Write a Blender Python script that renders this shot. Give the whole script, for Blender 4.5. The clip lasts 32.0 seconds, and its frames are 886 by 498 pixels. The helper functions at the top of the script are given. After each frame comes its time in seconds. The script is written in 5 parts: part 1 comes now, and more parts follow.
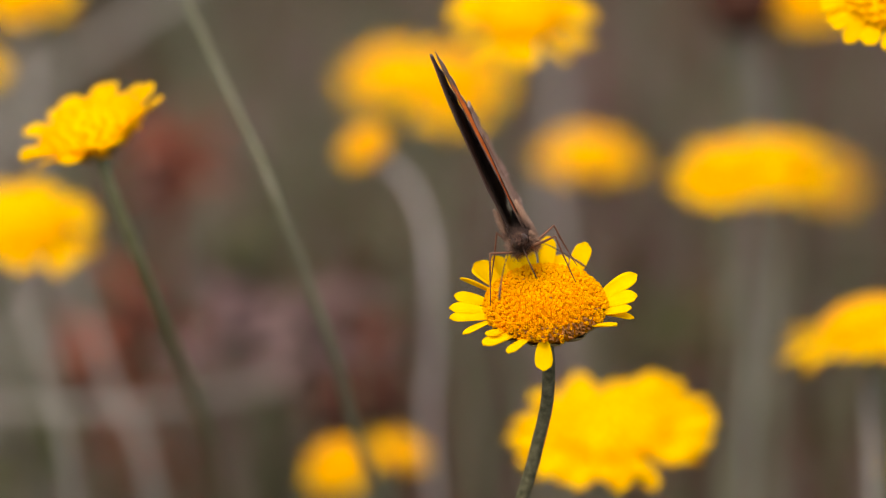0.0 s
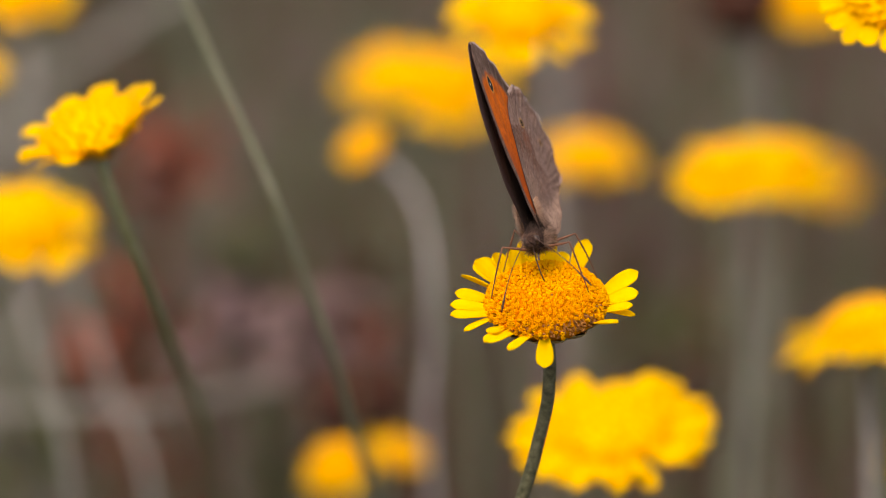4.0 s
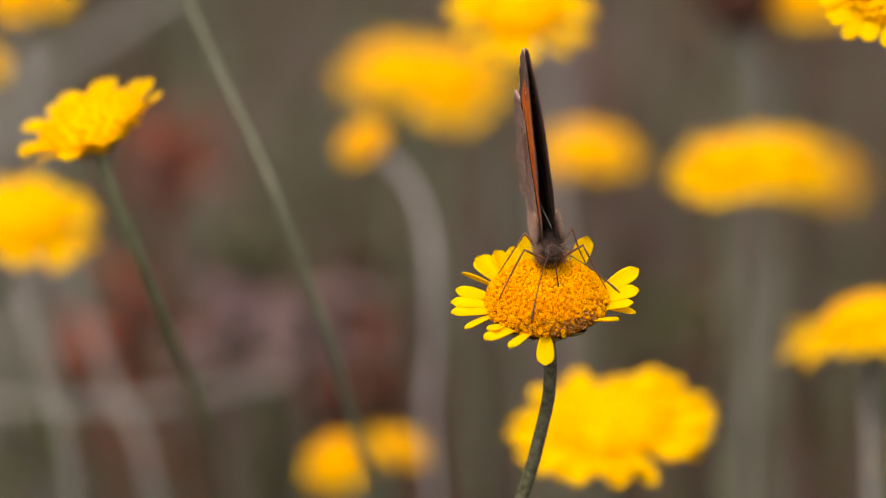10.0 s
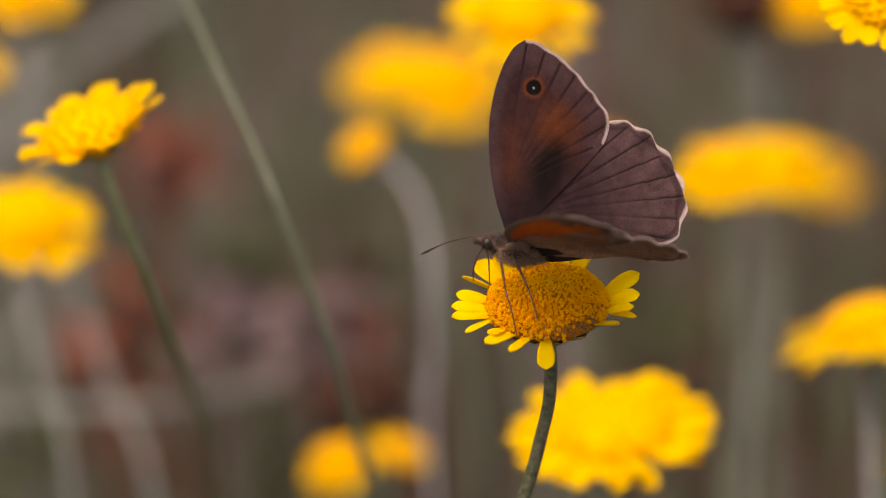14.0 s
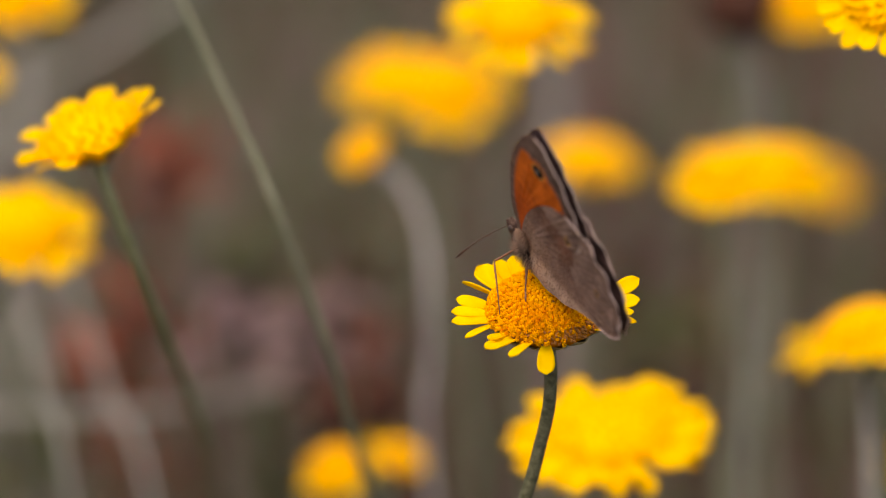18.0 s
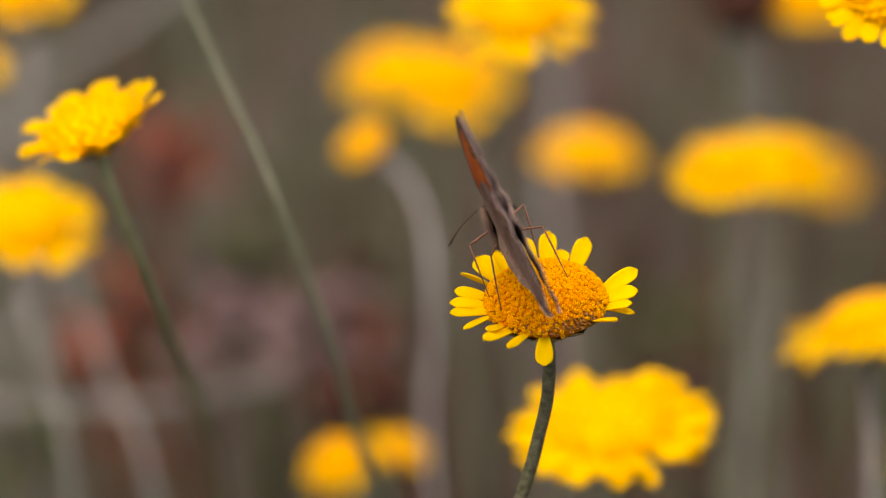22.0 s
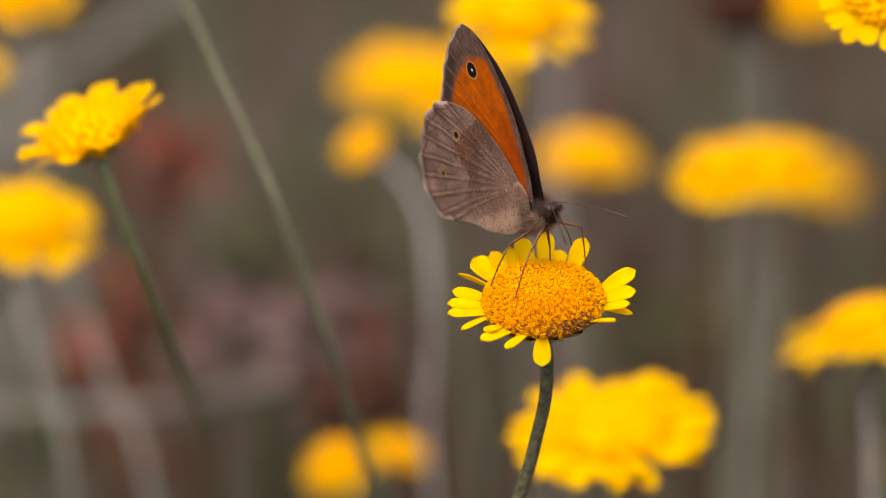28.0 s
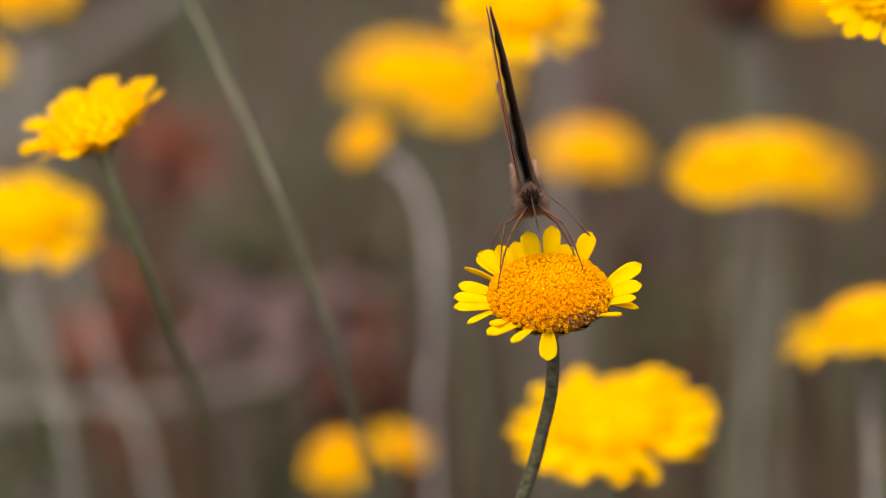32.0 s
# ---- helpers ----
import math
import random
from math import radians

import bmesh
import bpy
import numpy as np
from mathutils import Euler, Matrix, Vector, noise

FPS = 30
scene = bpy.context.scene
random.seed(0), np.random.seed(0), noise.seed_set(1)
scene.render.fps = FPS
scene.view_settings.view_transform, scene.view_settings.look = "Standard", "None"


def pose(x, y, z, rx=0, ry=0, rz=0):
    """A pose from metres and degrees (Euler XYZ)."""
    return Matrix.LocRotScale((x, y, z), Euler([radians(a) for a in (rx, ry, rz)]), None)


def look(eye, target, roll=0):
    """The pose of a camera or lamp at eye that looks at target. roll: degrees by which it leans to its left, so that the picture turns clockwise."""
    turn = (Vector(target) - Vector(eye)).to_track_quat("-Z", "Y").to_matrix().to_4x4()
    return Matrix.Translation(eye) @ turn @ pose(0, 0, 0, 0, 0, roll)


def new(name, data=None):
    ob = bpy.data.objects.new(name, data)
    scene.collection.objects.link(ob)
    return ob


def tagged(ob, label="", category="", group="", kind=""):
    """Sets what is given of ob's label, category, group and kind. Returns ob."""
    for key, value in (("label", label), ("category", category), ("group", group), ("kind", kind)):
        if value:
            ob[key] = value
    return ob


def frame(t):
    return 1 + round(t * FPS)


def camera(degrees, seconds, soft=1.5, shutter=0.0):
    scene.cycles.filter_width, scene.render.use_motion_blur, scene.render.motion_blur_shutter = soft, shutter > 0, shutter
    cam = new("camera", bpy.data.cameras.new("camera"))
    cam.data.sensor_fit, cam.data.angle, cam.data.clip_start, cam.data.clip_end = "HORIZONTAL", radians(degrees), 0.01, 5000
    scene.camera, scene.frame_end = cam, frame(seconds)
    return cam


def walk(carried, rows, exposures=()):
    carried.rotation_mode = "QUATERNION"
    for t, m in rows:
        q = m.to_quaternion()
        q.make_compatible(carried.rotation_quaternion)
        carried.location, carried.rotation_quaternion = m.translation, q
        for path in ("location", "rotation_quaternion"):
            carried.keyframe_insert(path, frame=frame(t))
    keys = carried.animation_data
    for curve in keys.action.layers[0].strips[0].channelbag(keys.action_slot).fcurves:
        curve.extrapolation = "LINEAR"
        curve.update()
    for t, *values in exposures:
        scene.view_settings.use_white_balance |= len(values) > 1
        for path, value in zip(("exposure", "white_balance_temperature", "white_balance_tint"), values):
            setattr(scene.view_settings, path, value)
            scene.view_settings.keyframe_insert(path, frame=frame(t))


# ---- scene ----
# Metres, z up; "mm" turns millimetres into metres.
mm = 0.001
EYE, AIM = Vector((0, -0.503, 0.416)), Vector((0, 0, 0.309))
UP = Vector((0, 0.208, 0.978))

cam = camera(12, 32.0, soft=0.8)
cam.data.dof.use_dof = True
cam.data.dof.focus_distance = 0.5143
cam.data.dof.aperture_fstop = 10.5

# the hand-held sway of the camera: seconds, aim to the right and upwards in mm
AIMS = [(0.0, -0.07, 0.3), (0.5, 0.05, 0.18), (1.0, 0.09, 0.16), (1.5, -0.09, 0.18), (2.0, -0.23, -0.18), (2.5, -0.0, 0.21), (3.0, -0.3, -0.25), (3.5, 0.09, 0.37), (5.5, -0.0, 0.39), (6.0, -0.16, 0.46), (6.5, 0.02, 0.21), (7.0, -0.02, 0.21), (7.5, 0.02, 0.34), (8.0, -0.02, 0.09), (8.5, 0.02, -0.02), (9.0, 0.02, 0.0), (9.5, 0.05, -0.25), (10.0, 0.05, -0.21), (10.5, -0.14, -0.3), (11.0, -0.05, -0.3), (11.5, 0.44, -0.48), (12.0, 0.11, -0.48), (12.5, 0.02, -0.37), (13.0, -0.02, -0.32), (13.5, 0.02, 0.46), (14.0, 0.02, 0.25), (14.5, 0.23, 0.51), (16.5, 0.18, 0.64), (17.0, 0.23, 0.69), (17.5, 0.28, 0.85), (18.0, 0.23, 0.85), (18.5, 0.09, 0.51), (19.0, -0.05, 0.09), (19.5, -0.05, 0.18), (20.0, -0.05, -0.02), (20.5, -0.14, -0.07), (21.0, -0.18, -0.37), (21.5, -0.05, -0.25), (22.0, -0.0, -0.07), (22.5, 0.18, -0.11), (23.0, -0.0, -0.25), (23.5, -0.11, -0.3), (24.0, -0.05, -0.28), (24.5, -0.11, -0.32), (25.0, 0.02, -0.11), (25.5, -0.07, -0.21), (27.5, -0.11, 0.21), (28.0, 0.11, 0.25), (28.5, 0.09, 0.0), (29.0, 0.18, -0.07), (29.5, 0.02, -0.37), (30.0, 0.02, -0.23), (30.5, -0.02, -0.37), (31.0, -0.02, -0.37), (31.5, -0.16, -0.39), (32.0, -0.11, -0.41)]
walk(cam, [(t, look(EYE, AIM + Vector((dx * mm, 0, 0)) + UP * (dz * mm))) for t, dx, dz in AIMS], exposures=[(0.0, 0.72, 7900, 18), (32.0, 0.72, 7900, 18)])

# ---- light: a bright, veiled sky with a soft sun high behind the camera, to its left ----
world = bpy.data.worlds.new("sky")
scene.world = world
world.use_nodes = True
wn = world.node_tree.nodes
sky = wn.new("ShaderNodeTexSky")
sky.sky_type, sky.sun_disc = "NISHITA", False
sky.sun_elevation, sky.sun_rotation = radians(62), radians(203)
sky.air_density, sky.dust_density, sky.ozone_density = 1.0, 4.0, 1.0
wn["Background"].inputs["Strength"].default_value = 0.15
world.node_tree.links.new(sky.outputs["Color"], wn["Background"].inputs["Color"])
sun_data = bpy.data.lights.new("sun", "SUN")
sun_data.energy, sun_data.angle, sun_data.color = 1.15, radians(60), (1.0, 0.95, 0.87)
sun = new("sun", sun_data)
sun.matrix_world = look((-0.26, -0.60, 1.42), (0, 0, 0))


# ---- materials ----
def shader(name, rough=0.6, spec=0.3):
    m = bpy.data.materials.new(name)
    m.use_nodes = True
    n = m.node_tree.nodes
    b = n["Principled BSDF"]
    b.inputs["Roughness"].default_value = rough
    b.inputs["Specular IOR Level"].default_value = spec
    return m, n, m.node_tree.links, b


def varied(name, dark, light, size, rough=0.6, bump=0.3, fine=6.0, through_light=0.0, spec=0.3, spread=0.15):
    """Two colours mixed by coarse and fine noise, a tint by object, fine relief; through_light lets light pass."""
    m, n, lk, b = shader(name, rough, spec)
    co = n.new("ShaderNodeTexCoord")
    coarse, grain = n.new("ShaderNodeTexNoise"), n.new("ShaderNodeTexNoise")
    coarse.inputs["Scale"].default_value, grain.inputs["Scale"].default_value = 1 / size, fine / size
    coarse.inputs["Detail"].default_value = grain.inputs["Detail"].default_value = 4
    for t in (coarse, grain):
        lk.new(co.outputs["Object"], t.inputs["Vector"])
    add = n.new("ShaderNodeMath")
    add.operation = "MULTIPLY_ADD"
    lk.new(grain.outputs["Fac"], add.inputs[0])
    add.inputs[1].default_value = 0.45
    lk.new(coarse.outputs["Fac"], add.inputs[2])
    info = n.new("ShaderNodeObjectInfo")
    more = n.new("ShaderNodeMath")
    more.operation = "MULTIPLY_ADD"
    lk.new(info.outputs["Random"], more.inputs[0])
    more.inputs[1].default_value = spread
    lk.new(add.outputs[0], more.inputs[2])
    ramp = n.new("ShaderNodeValToRGB")
    ramp.color_ramp.elements[0].position, ramp.color_ramp.elements[1].position = 0.5, 1.0
    ramp.color_ramp.elements[0].color, ramp.color_ramp.elements[1].color = (*dark, 1), (*light, 1)
    lk.new(more.outputs[0], ramp.inputs["Fac"])
    lk.new(ramp.outputs["Color"], b.inputs["Base Color"])
    bp = n.new("ShaderNodeBump")
    bp.inputs["Strength"].default_value, bp.inputs["Distance"].default_value = bump, size * 0.1
    lk.new(grain.outputs["Fac"], bp.inputs["Height"])
    lk.new(bp.outputs["Normal"], b.inputs["Normal"])
    if through_light:
        glow_through(m, n, lk, b, ramp.outputs["Color"], through_light)
    return m


def glow_through(m, n, lk, b, colour, amount):
    thin, mix = n.new("ShaderNodeBsdfTranslucent"), n.new("ShaderNodeMixShader")
    mix.inputs["Fac"].default_value = amount
    lk.new(colour, thin.inputs["Color"])
    lk.new(b.outputs[0], mix.inputs[1])
    lk.new(thin.outputs[0], mix.inputs[2])
    lk.new(mix.outputs[0], n["Material Output"].inputs["Surface"])


def patterned(name, rough=0.7, spec=0.15, through_light=0.0, grain=0.35, size=0.25 * mm, sheen=0.0):
    """Scales of a wing or hairs of a body: the colours of the mesh's own pattern, broken up by fine grain."""
    m, n, lk, b = shader(name, rough, spec)
    at = n.new("ShaderNodeAttribute")
    at.attribute_name = "pattern"
    co, ns, big = n.new("ShaderNodeTexCoord"), n.new("ShaderNodeTexNoise"), n.new("ShaderNodeTexNoise")
    ns.inputs["Scale"].default_value, ns.inputs["Detail"].default_value = 1 / size, 3
    big.inputs["Scale"].default_value = 0.12 / size
    lk.new(co.outputs["Object"], ns.inputs["Vector"])
    lk.new(co.outputs["Object"], big.inputs["Vector"])
    s = n.new("ShaderNodeMath")
    s.operation = "ADD"
    lk.new(ns.outputs["Fac"], s.inputs[0])
    lk.new(big.outputs["Fac"], s.inputs[1])
    v = n.new("ShaderNodeMapRange")
    v.inputs["From Min"].default_value, v.inputs["From Max"].default_value = 0.6, 1.4
    v.inputs["To Min"].default_value, v.inputs["To Max"].default_value = 1 - grain, 1 + grain
    lk.new(s.outputs[0], v.inputs["Value"])
    hs = n.new("ShaderNodeHueSaturation")
    lk.new(at.outputs["Color"], hs.inputs["Color"])
    lk.new(v.outputs["Result"], hs.inputs["Value"])
    lk.new(hs.outputs["Color"], b.inputs["Base Color"])
    b.inputs["Sheen Weight"].default_value, b.inputs["Sheen Roughness"].default_value = sheen, 0.45
    b.inputs["Sheen Tint"].default_value = (1.0, 0.78, 0.66, 1)
    bp = n.new("ShaderNodeBump")
    bp.inputs["Strength"].default_value, bp.inputs["Distance"].default_value = 0.3, 0.05 * mm
    lk.new(ns.outputs["Fac"], bp.inputs["Height"])
    lk.new(bp.outputs["Normal"], b.inputs["Normal"])
    if through_light:
        glow_through(m, n, lk, b, hs.outputs["Color"], through_light)
    return m


def by_floret(name, colours):
    """A slightly different orange for each floret of a head, mottled finely."""
    m, n, lk, b = shader(name, 0.75, 0.1)
    g, ramp = n.new("ShaderNodeNewGeometry"), n.new("ShaderNodeValToRGB")
    cr = ramp.color_ramp
    while len(cr.elements) < len(colours):
        cr.elements.new(0.5)
    for i, c in enumerate(colours):
        cr.elements[i].position, cr.elements[i].color = i / (len(colours) - 1), (*c, 1)
    co, ns, hs, mr = n.new("ShaderNodeTexCoord"), n.new("ShaderNodeTexNoise"), n.new("ShaderNodeHueSaturation"), n.new("ShaderNodeMapRange")
    ns.inputs["Scale"].default_value = 1 / (0.35 * mm)
    lk.new(co.outputs["Object"], ns.inputs["Vector"])
    mr.inputs["To Min"].default_value, mr.inputs["To Max"].default_value = 0.82, 1.2
    lk.new(ns.outputs["Fac"], mr.inputs["Value"])
    lk.new(g.outputs["Random Per Island"], ramp.inputs["Fac"])
    lk.new(ramp.outputs["Color"], hs.inputs["Color"])
    lk.new(mr.outputs["Result"], hs.inputs["Value"])
    lk.new(hs.outputs["Color"], b.inputs["Base Color"])
    glow_through(m, n, lk, b, hs.outputs["Color"], 0.38)
    return m


PETAL = varied("petal_yellow", (0.96, 0.63, 0.0), (1.0, 0.74, 0.0), 2.5 * mm, 0.55, 0.25, 5, 0.42, 0.12)
FAR_PETAL = varied("petal_deep_yellow", (0.84, 0.51, 0.0), (0.94, 0.63, 0.0), 2.5 * mm, 0.55, 0.25, 5, 0.38, 0.1)
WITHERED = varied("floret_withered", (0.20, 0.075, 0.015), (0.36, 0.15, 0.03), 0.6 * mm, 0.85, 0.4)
FLORET = by_floret("floret_orange", [(0.98, 0.495, 0.0), (1.0, 0.55, 0.0), (0.97, 0.465, 0.0), (1.0, 0.575, 0.0), (0.98, 0.515, 0.0), (0.95, 0.43, 0.0)])
ORANGE_PETAL = varied("petal_orange", (0.85, 0.51, 0.0), (0.93, 0.60, 0.0), 2.5 * mm, 0.55, 0.25, 5, 0.35, 0.1)
ORANGE_DISC = varied("disc_deep_orange", (0.83, 0.43, 0.0), (0.92, 0.53, 0.0), 1.2 * mm, 0.7, 0.4, 3, 0.1, 0.15)
FAR_DISC = varied("disc_orange", (0.88, 0.40, 0.0), (0.95, 0.55, 0.0), 1.2 * mm, 0.7, 0.4, 3, 0.1, 0.15)
# brown-orange bed; its darker tone also carries the shade in floret gaps and throats
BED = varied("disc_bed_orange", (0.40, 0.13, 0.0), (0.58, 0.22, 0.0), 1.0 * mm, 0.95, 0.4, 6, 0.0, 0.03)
BRACT = varied("bract_green", (0.16, 0.14, 0.05), (0.30, 0.25, 0.11), 1.5 * mm, 0.8, 0.5)
STEM = varied("stem_green", (0.035, 0.04, 0.017), (0.17, 0.17, 0.10), 0.8 * mm, 0.75, 0.6, 5, 0, 0.25)
SOFT_STEM = varied("stem_grey_green", (0.115, 0.13, 0.078), (0.185, 0.20, 0.14), 3 * mm, 0.75, 0.4)
YOUNG_STEM = varied("stem_young_green", (0.15, 0.17, 0.075), (0.24, 0.26, 0.14), 3 * mm, 0.75, 0.4)
WOOLLY = varied("stem_woolly_white", (0.31, 0.305, 0.31), (0.46, 0.45, 0.46), 4 * mm, 0.9, 0.5)
PALE_STEM = varied("stem_pale_dry", (0.22, 0.222, 0.208), (0.36, 0.36, 0.335), 5 * mm, 0.8, 0.4)
SPENT = varied("spent_head_brown", (0.032, 0.012, 0.008), (0.08, 0.03, 0.017), 2 * mm, 0.9, 0.5)
RUSSET = varied("leaf_russet", (0.18, 0.045, 0.026), (0.28, 0.08, 0.045), 4 * mm, 0.7, 0.4, 5, 0.2)
LEAF = varied("leaf_dull_green", (0.055, 0.062, 0.022), (0.10, 0.11, 0.045), 4 * mm, 0.7, 0.4, 5, 0.2)
MAUVE = varied("leaf_dry_mauve", (0.14, 0.092, 0.092), (0.23, 0.155, 0.155), 5 * mm, 0.8, 0.4, 5, 0.15)
SCALES = patterned("wing_scales", 0.85, 0.05, 0.16, 0.34, 0.18 * mm, 0.05)
FUR = patterned("body_hair", 0.8, 0.1, 0.0, 0.3, 0.3 * mm, 0.02)
LEG = varied("leg_brown", (0.09, 0.038, 0.022), (0.21, 0.095, 0.055), 0.8 * mm, 0.55, 0.3)
EYE_DARK = varied("eye_dark_brown", (0.02, 0.012, 0.01), (0.05, 0.032, 0.025), 0.5 * mm, 0.3, 0.2, 6, 0, 0.5)
FEELER = varied("antenna_brown", (0.03, 0.018, 0.013), (0.10, 0.05, 0.032), 0.6 * mm, 0.6, 0.3)


def by_piece(name, colours, rough=0.8, through_light=0.15):
    """One of several colours for each loose piece of a joined mesh."""
    m, n, lk, b = shader(name, rough, 0.2)
    g, ramp = n.new("ShaderNodeNewGeometry"), n.new("ShaderNodeValToRGB")
    cr = ramp.color_ramp
    cr.interpolation = "CONSTANT"
    while len(cr.elements) < len(colours):
        cr.elements.new(0.5)
    for i, c in enumerate(colours):
        cr.elements[i].position, cr.elements[i].color = i / len(colours), (*c, 1)
    ns, co, hs = n.new("ShaderNodeTexNoise"), n.new("ShaderNodeTexCoord"), n.new("ShaderNodeHueSaturation")
    ns.inputs["Scale"].default_value = 60
    hs.inputs["Saturation"].default_value = 1.1
    lk.new(co.outputs["Object"], ns.inputs["Vector"])
    patch, pick, wide = n.new("ShaderNodeTexNoise"), n.new("ShaderNodeMath"), n.new("ShaderNodeMapRange")
    patch.inputs["Scale"].default_value, patch.inputs["Detail"].default_value = 20, 1
    flat = n.new("ShaderNodeMapping")
    flat.inputs["Scale"].default_value = (1, 1, 0.4)
    lk.new(co.outputs["Object"], flat.inputs["Vector"])
    lk.new(flat.outputs["Vector"], patch.inputs["Vector"])
    wide.inputs["From Min"].default_value, wide.inputs["From Max"].default_value = 0.3, 0.7
    lk.new(patch.outputs["Fac"], wide.inputs["Value"])
    pick.operation, pick.inputs[1].default_value = "MULTIPLY_ADD", 0.32
    half = n.new("ShaderNodeMath")
    half.operation, half.inputs[1].default_value = "MULTIPLY", 0.68
    lk.new(wide.outputs["Result"], half.inputs[0])
    lk.new(g.outputs["Random Per Island"], pick.inputs[0])
    lk.new(half.outputs[0], pick.inputs[2])
    lk.new(pick.outputs[0], ramp.inputs["Fac"])
    mr = n.new("ShaderNodeMapRange")
    mr.inputs["To Min"].default_value, mr.inputs["To Max"].default_value = 0.66, 1.5
    lk.new(ns.outputs["Fac"], mr.inputs["Value"])
    lk.new(ramp.outputs["Color"], hs.inputs["Color"])
    lk.new(mr.outputs["Result"], hs.inputs["Value"])
    lk.new(hs.outputs["Color"], b.inputs["Base Color"])
    glow_through(m, n, lk, b, hs.outputs["Color"], through_light)
    return m


MEADOW = by_piece("meadow_blades", [(0.06, 0.082, 0.036), (0.10, 0.118, 0.06), (0.15, 0.16, 0.108), (0.215, 0.208, 0.172), (0.12, 0.125, 0.075), (0.165, 0.112, 0.105), (0.235, 0.166, 0.172), (0.132, 0.06, 0.047), (0.205, 0.15, 0.156)])
GREENS = by_piece("green_blades", [(0.055, 0.075, 0.030), (0.085, 0.105, 0.050), (0.12, 0.14, 0.085), (0.075, 0.08, 0.035)])
GREYS = by_piece("grey_green_blades", [(0.14, 0.17, 0.115), (0.20, 0.23, 0.175), (0.10, 0.125, 0.07), (0.26, 0.27, 0.225)])
UMBERS = by_piece("red_brown_blades", [(0.13, 0.055, 0.038), (0.18, 0.095, 0.075), (0.10, 0.05, 0.035), (0.20, 0.13, 0.115)])
OLIVES = by_piece("olive_blades", [(0.14, 0.14, 0.085), (0.19, 0.185, 0.13), (0.11, 0.11, 0.06), (0.16, 0.15, 0.10)])
SOIL = varied("soil_and_litter", (0.09, 0.07, 0.05), (0.19, 0.15, 0.12), 0.06, 0.95, 0.6, 9)


# ---- mesh helpers ----
def mesh_of(name, verts, faces, material, smooth=True):
    me = bpy.data.meshes.new(name)
    me.from_pydata([tuple(v) for v in verts], [], faces)
    for m in material if isinstance(material, (list, tuple)) else [material]:
        me.materials.append(m)
    if smooth:
        me.polygons.foreach_set("use_smooth", [True] * len(me.polygons))
    me.update()
    return me


def part(name, me, parent, label=""):
    ob = new(name, me)
    ob.parent = parent
    return tagged(ob, label)


def empty(name, m, label, category, group=""):
    ob = new(name)
    ob.empty_display_size = 0.01
    ob.matrix_basis = m
    return tagged(ob, label, category, group)


def spline(points, steps):
    """Points along a smooth curve through the given ones."""
    p = [Vector(q) for q in points]
    p = [2 * p[0] - p[1]] + p + [2 * p[-1] - p[-2]]
    out = []
    for i in range(1, len(p) - 2):
        a, b, c, d = p[i - 1:i + 3]
        for k in range(steps):
            t = k / steps
            out.append(0.5 * (2 * b + (c - a) * t + (2 * a - 5 * b + 4 * c - d) * t * t + (3 * b - a - 3 * c + d) * t ** 3))
    return out + [p[-2]]


def tube(line, radii, sides=8, ridge=0.0):
    """A capped tube along a line; radii for each point or one for all; ridge: depth of lengthwise ribs."""
    line = [Vector(p) for p in line]
    if not isinstance(radii, (list, tuple)):
        radii = [radii] * len(line)
    verts, faces = [], []
    side = Vector((0.37, 0.91, 0.19))
    for i, p in enumerate(line):
        d = (line[min(i + 1, len(line) - 1)] - line[max(i - 1, 0)]).normalized()
        a = (side - d * side.dot(d)).normalized()
        side, b = a, d.cross(a)
        for k in range(sides):
            w = 2 * math.pi * k / sides
            r = radii[i] * (1 - ridge * (k % 2))
            verts.append(p + (a * math.cos(w) + b * math.sin(w)) * r)
    for i in range(len(line) - 1):
        for k in range(sides):
            q = i * sides
            faces.append((q + k, q + (k + 1) % sides, q + sides + (k + 1) % sides, q + sides + k))
    faces += [tuple(range(sides))[::-1], tuple(range(len(verts) - sides, len(verts)))]
    return verts, faces


def joined(pieces):
    verts, faces = [], []
    for v, f in pieces:
        k = len(verts)
        verts += v
        faces += [tuple(i + k for i in g) for g in f]
    return verts, faces


def ball(centre, rx, ry, rz, turn=Matrix(), seg=14, rings=9, lump=0.0):
    c, verts, faces = Vector(centre), [], []
    for i in range(rings + 1):
        a = math.pi * i / rings
        for k in range(seg):
            w = 2 * math.pi * k / seg
            v = Vector((rx * math.sin(a) * math.cos(w), ry * math.sin(a) * math.sin(w), rz * math.cos(a)))
            if lump:
                v *= 1 + lump * noise.noise(v * 900 + c * 700)
            verts.append(c + turn.to_3x3() @ v)
    for i in range(rings):
        for k in range(seg):
            faces.append((i * seg + k, (i + 1) * seg + k, (i + 1) * seg + (k + 1) % seg, i * seg + (k + 1) % seg))
    return verts, faces


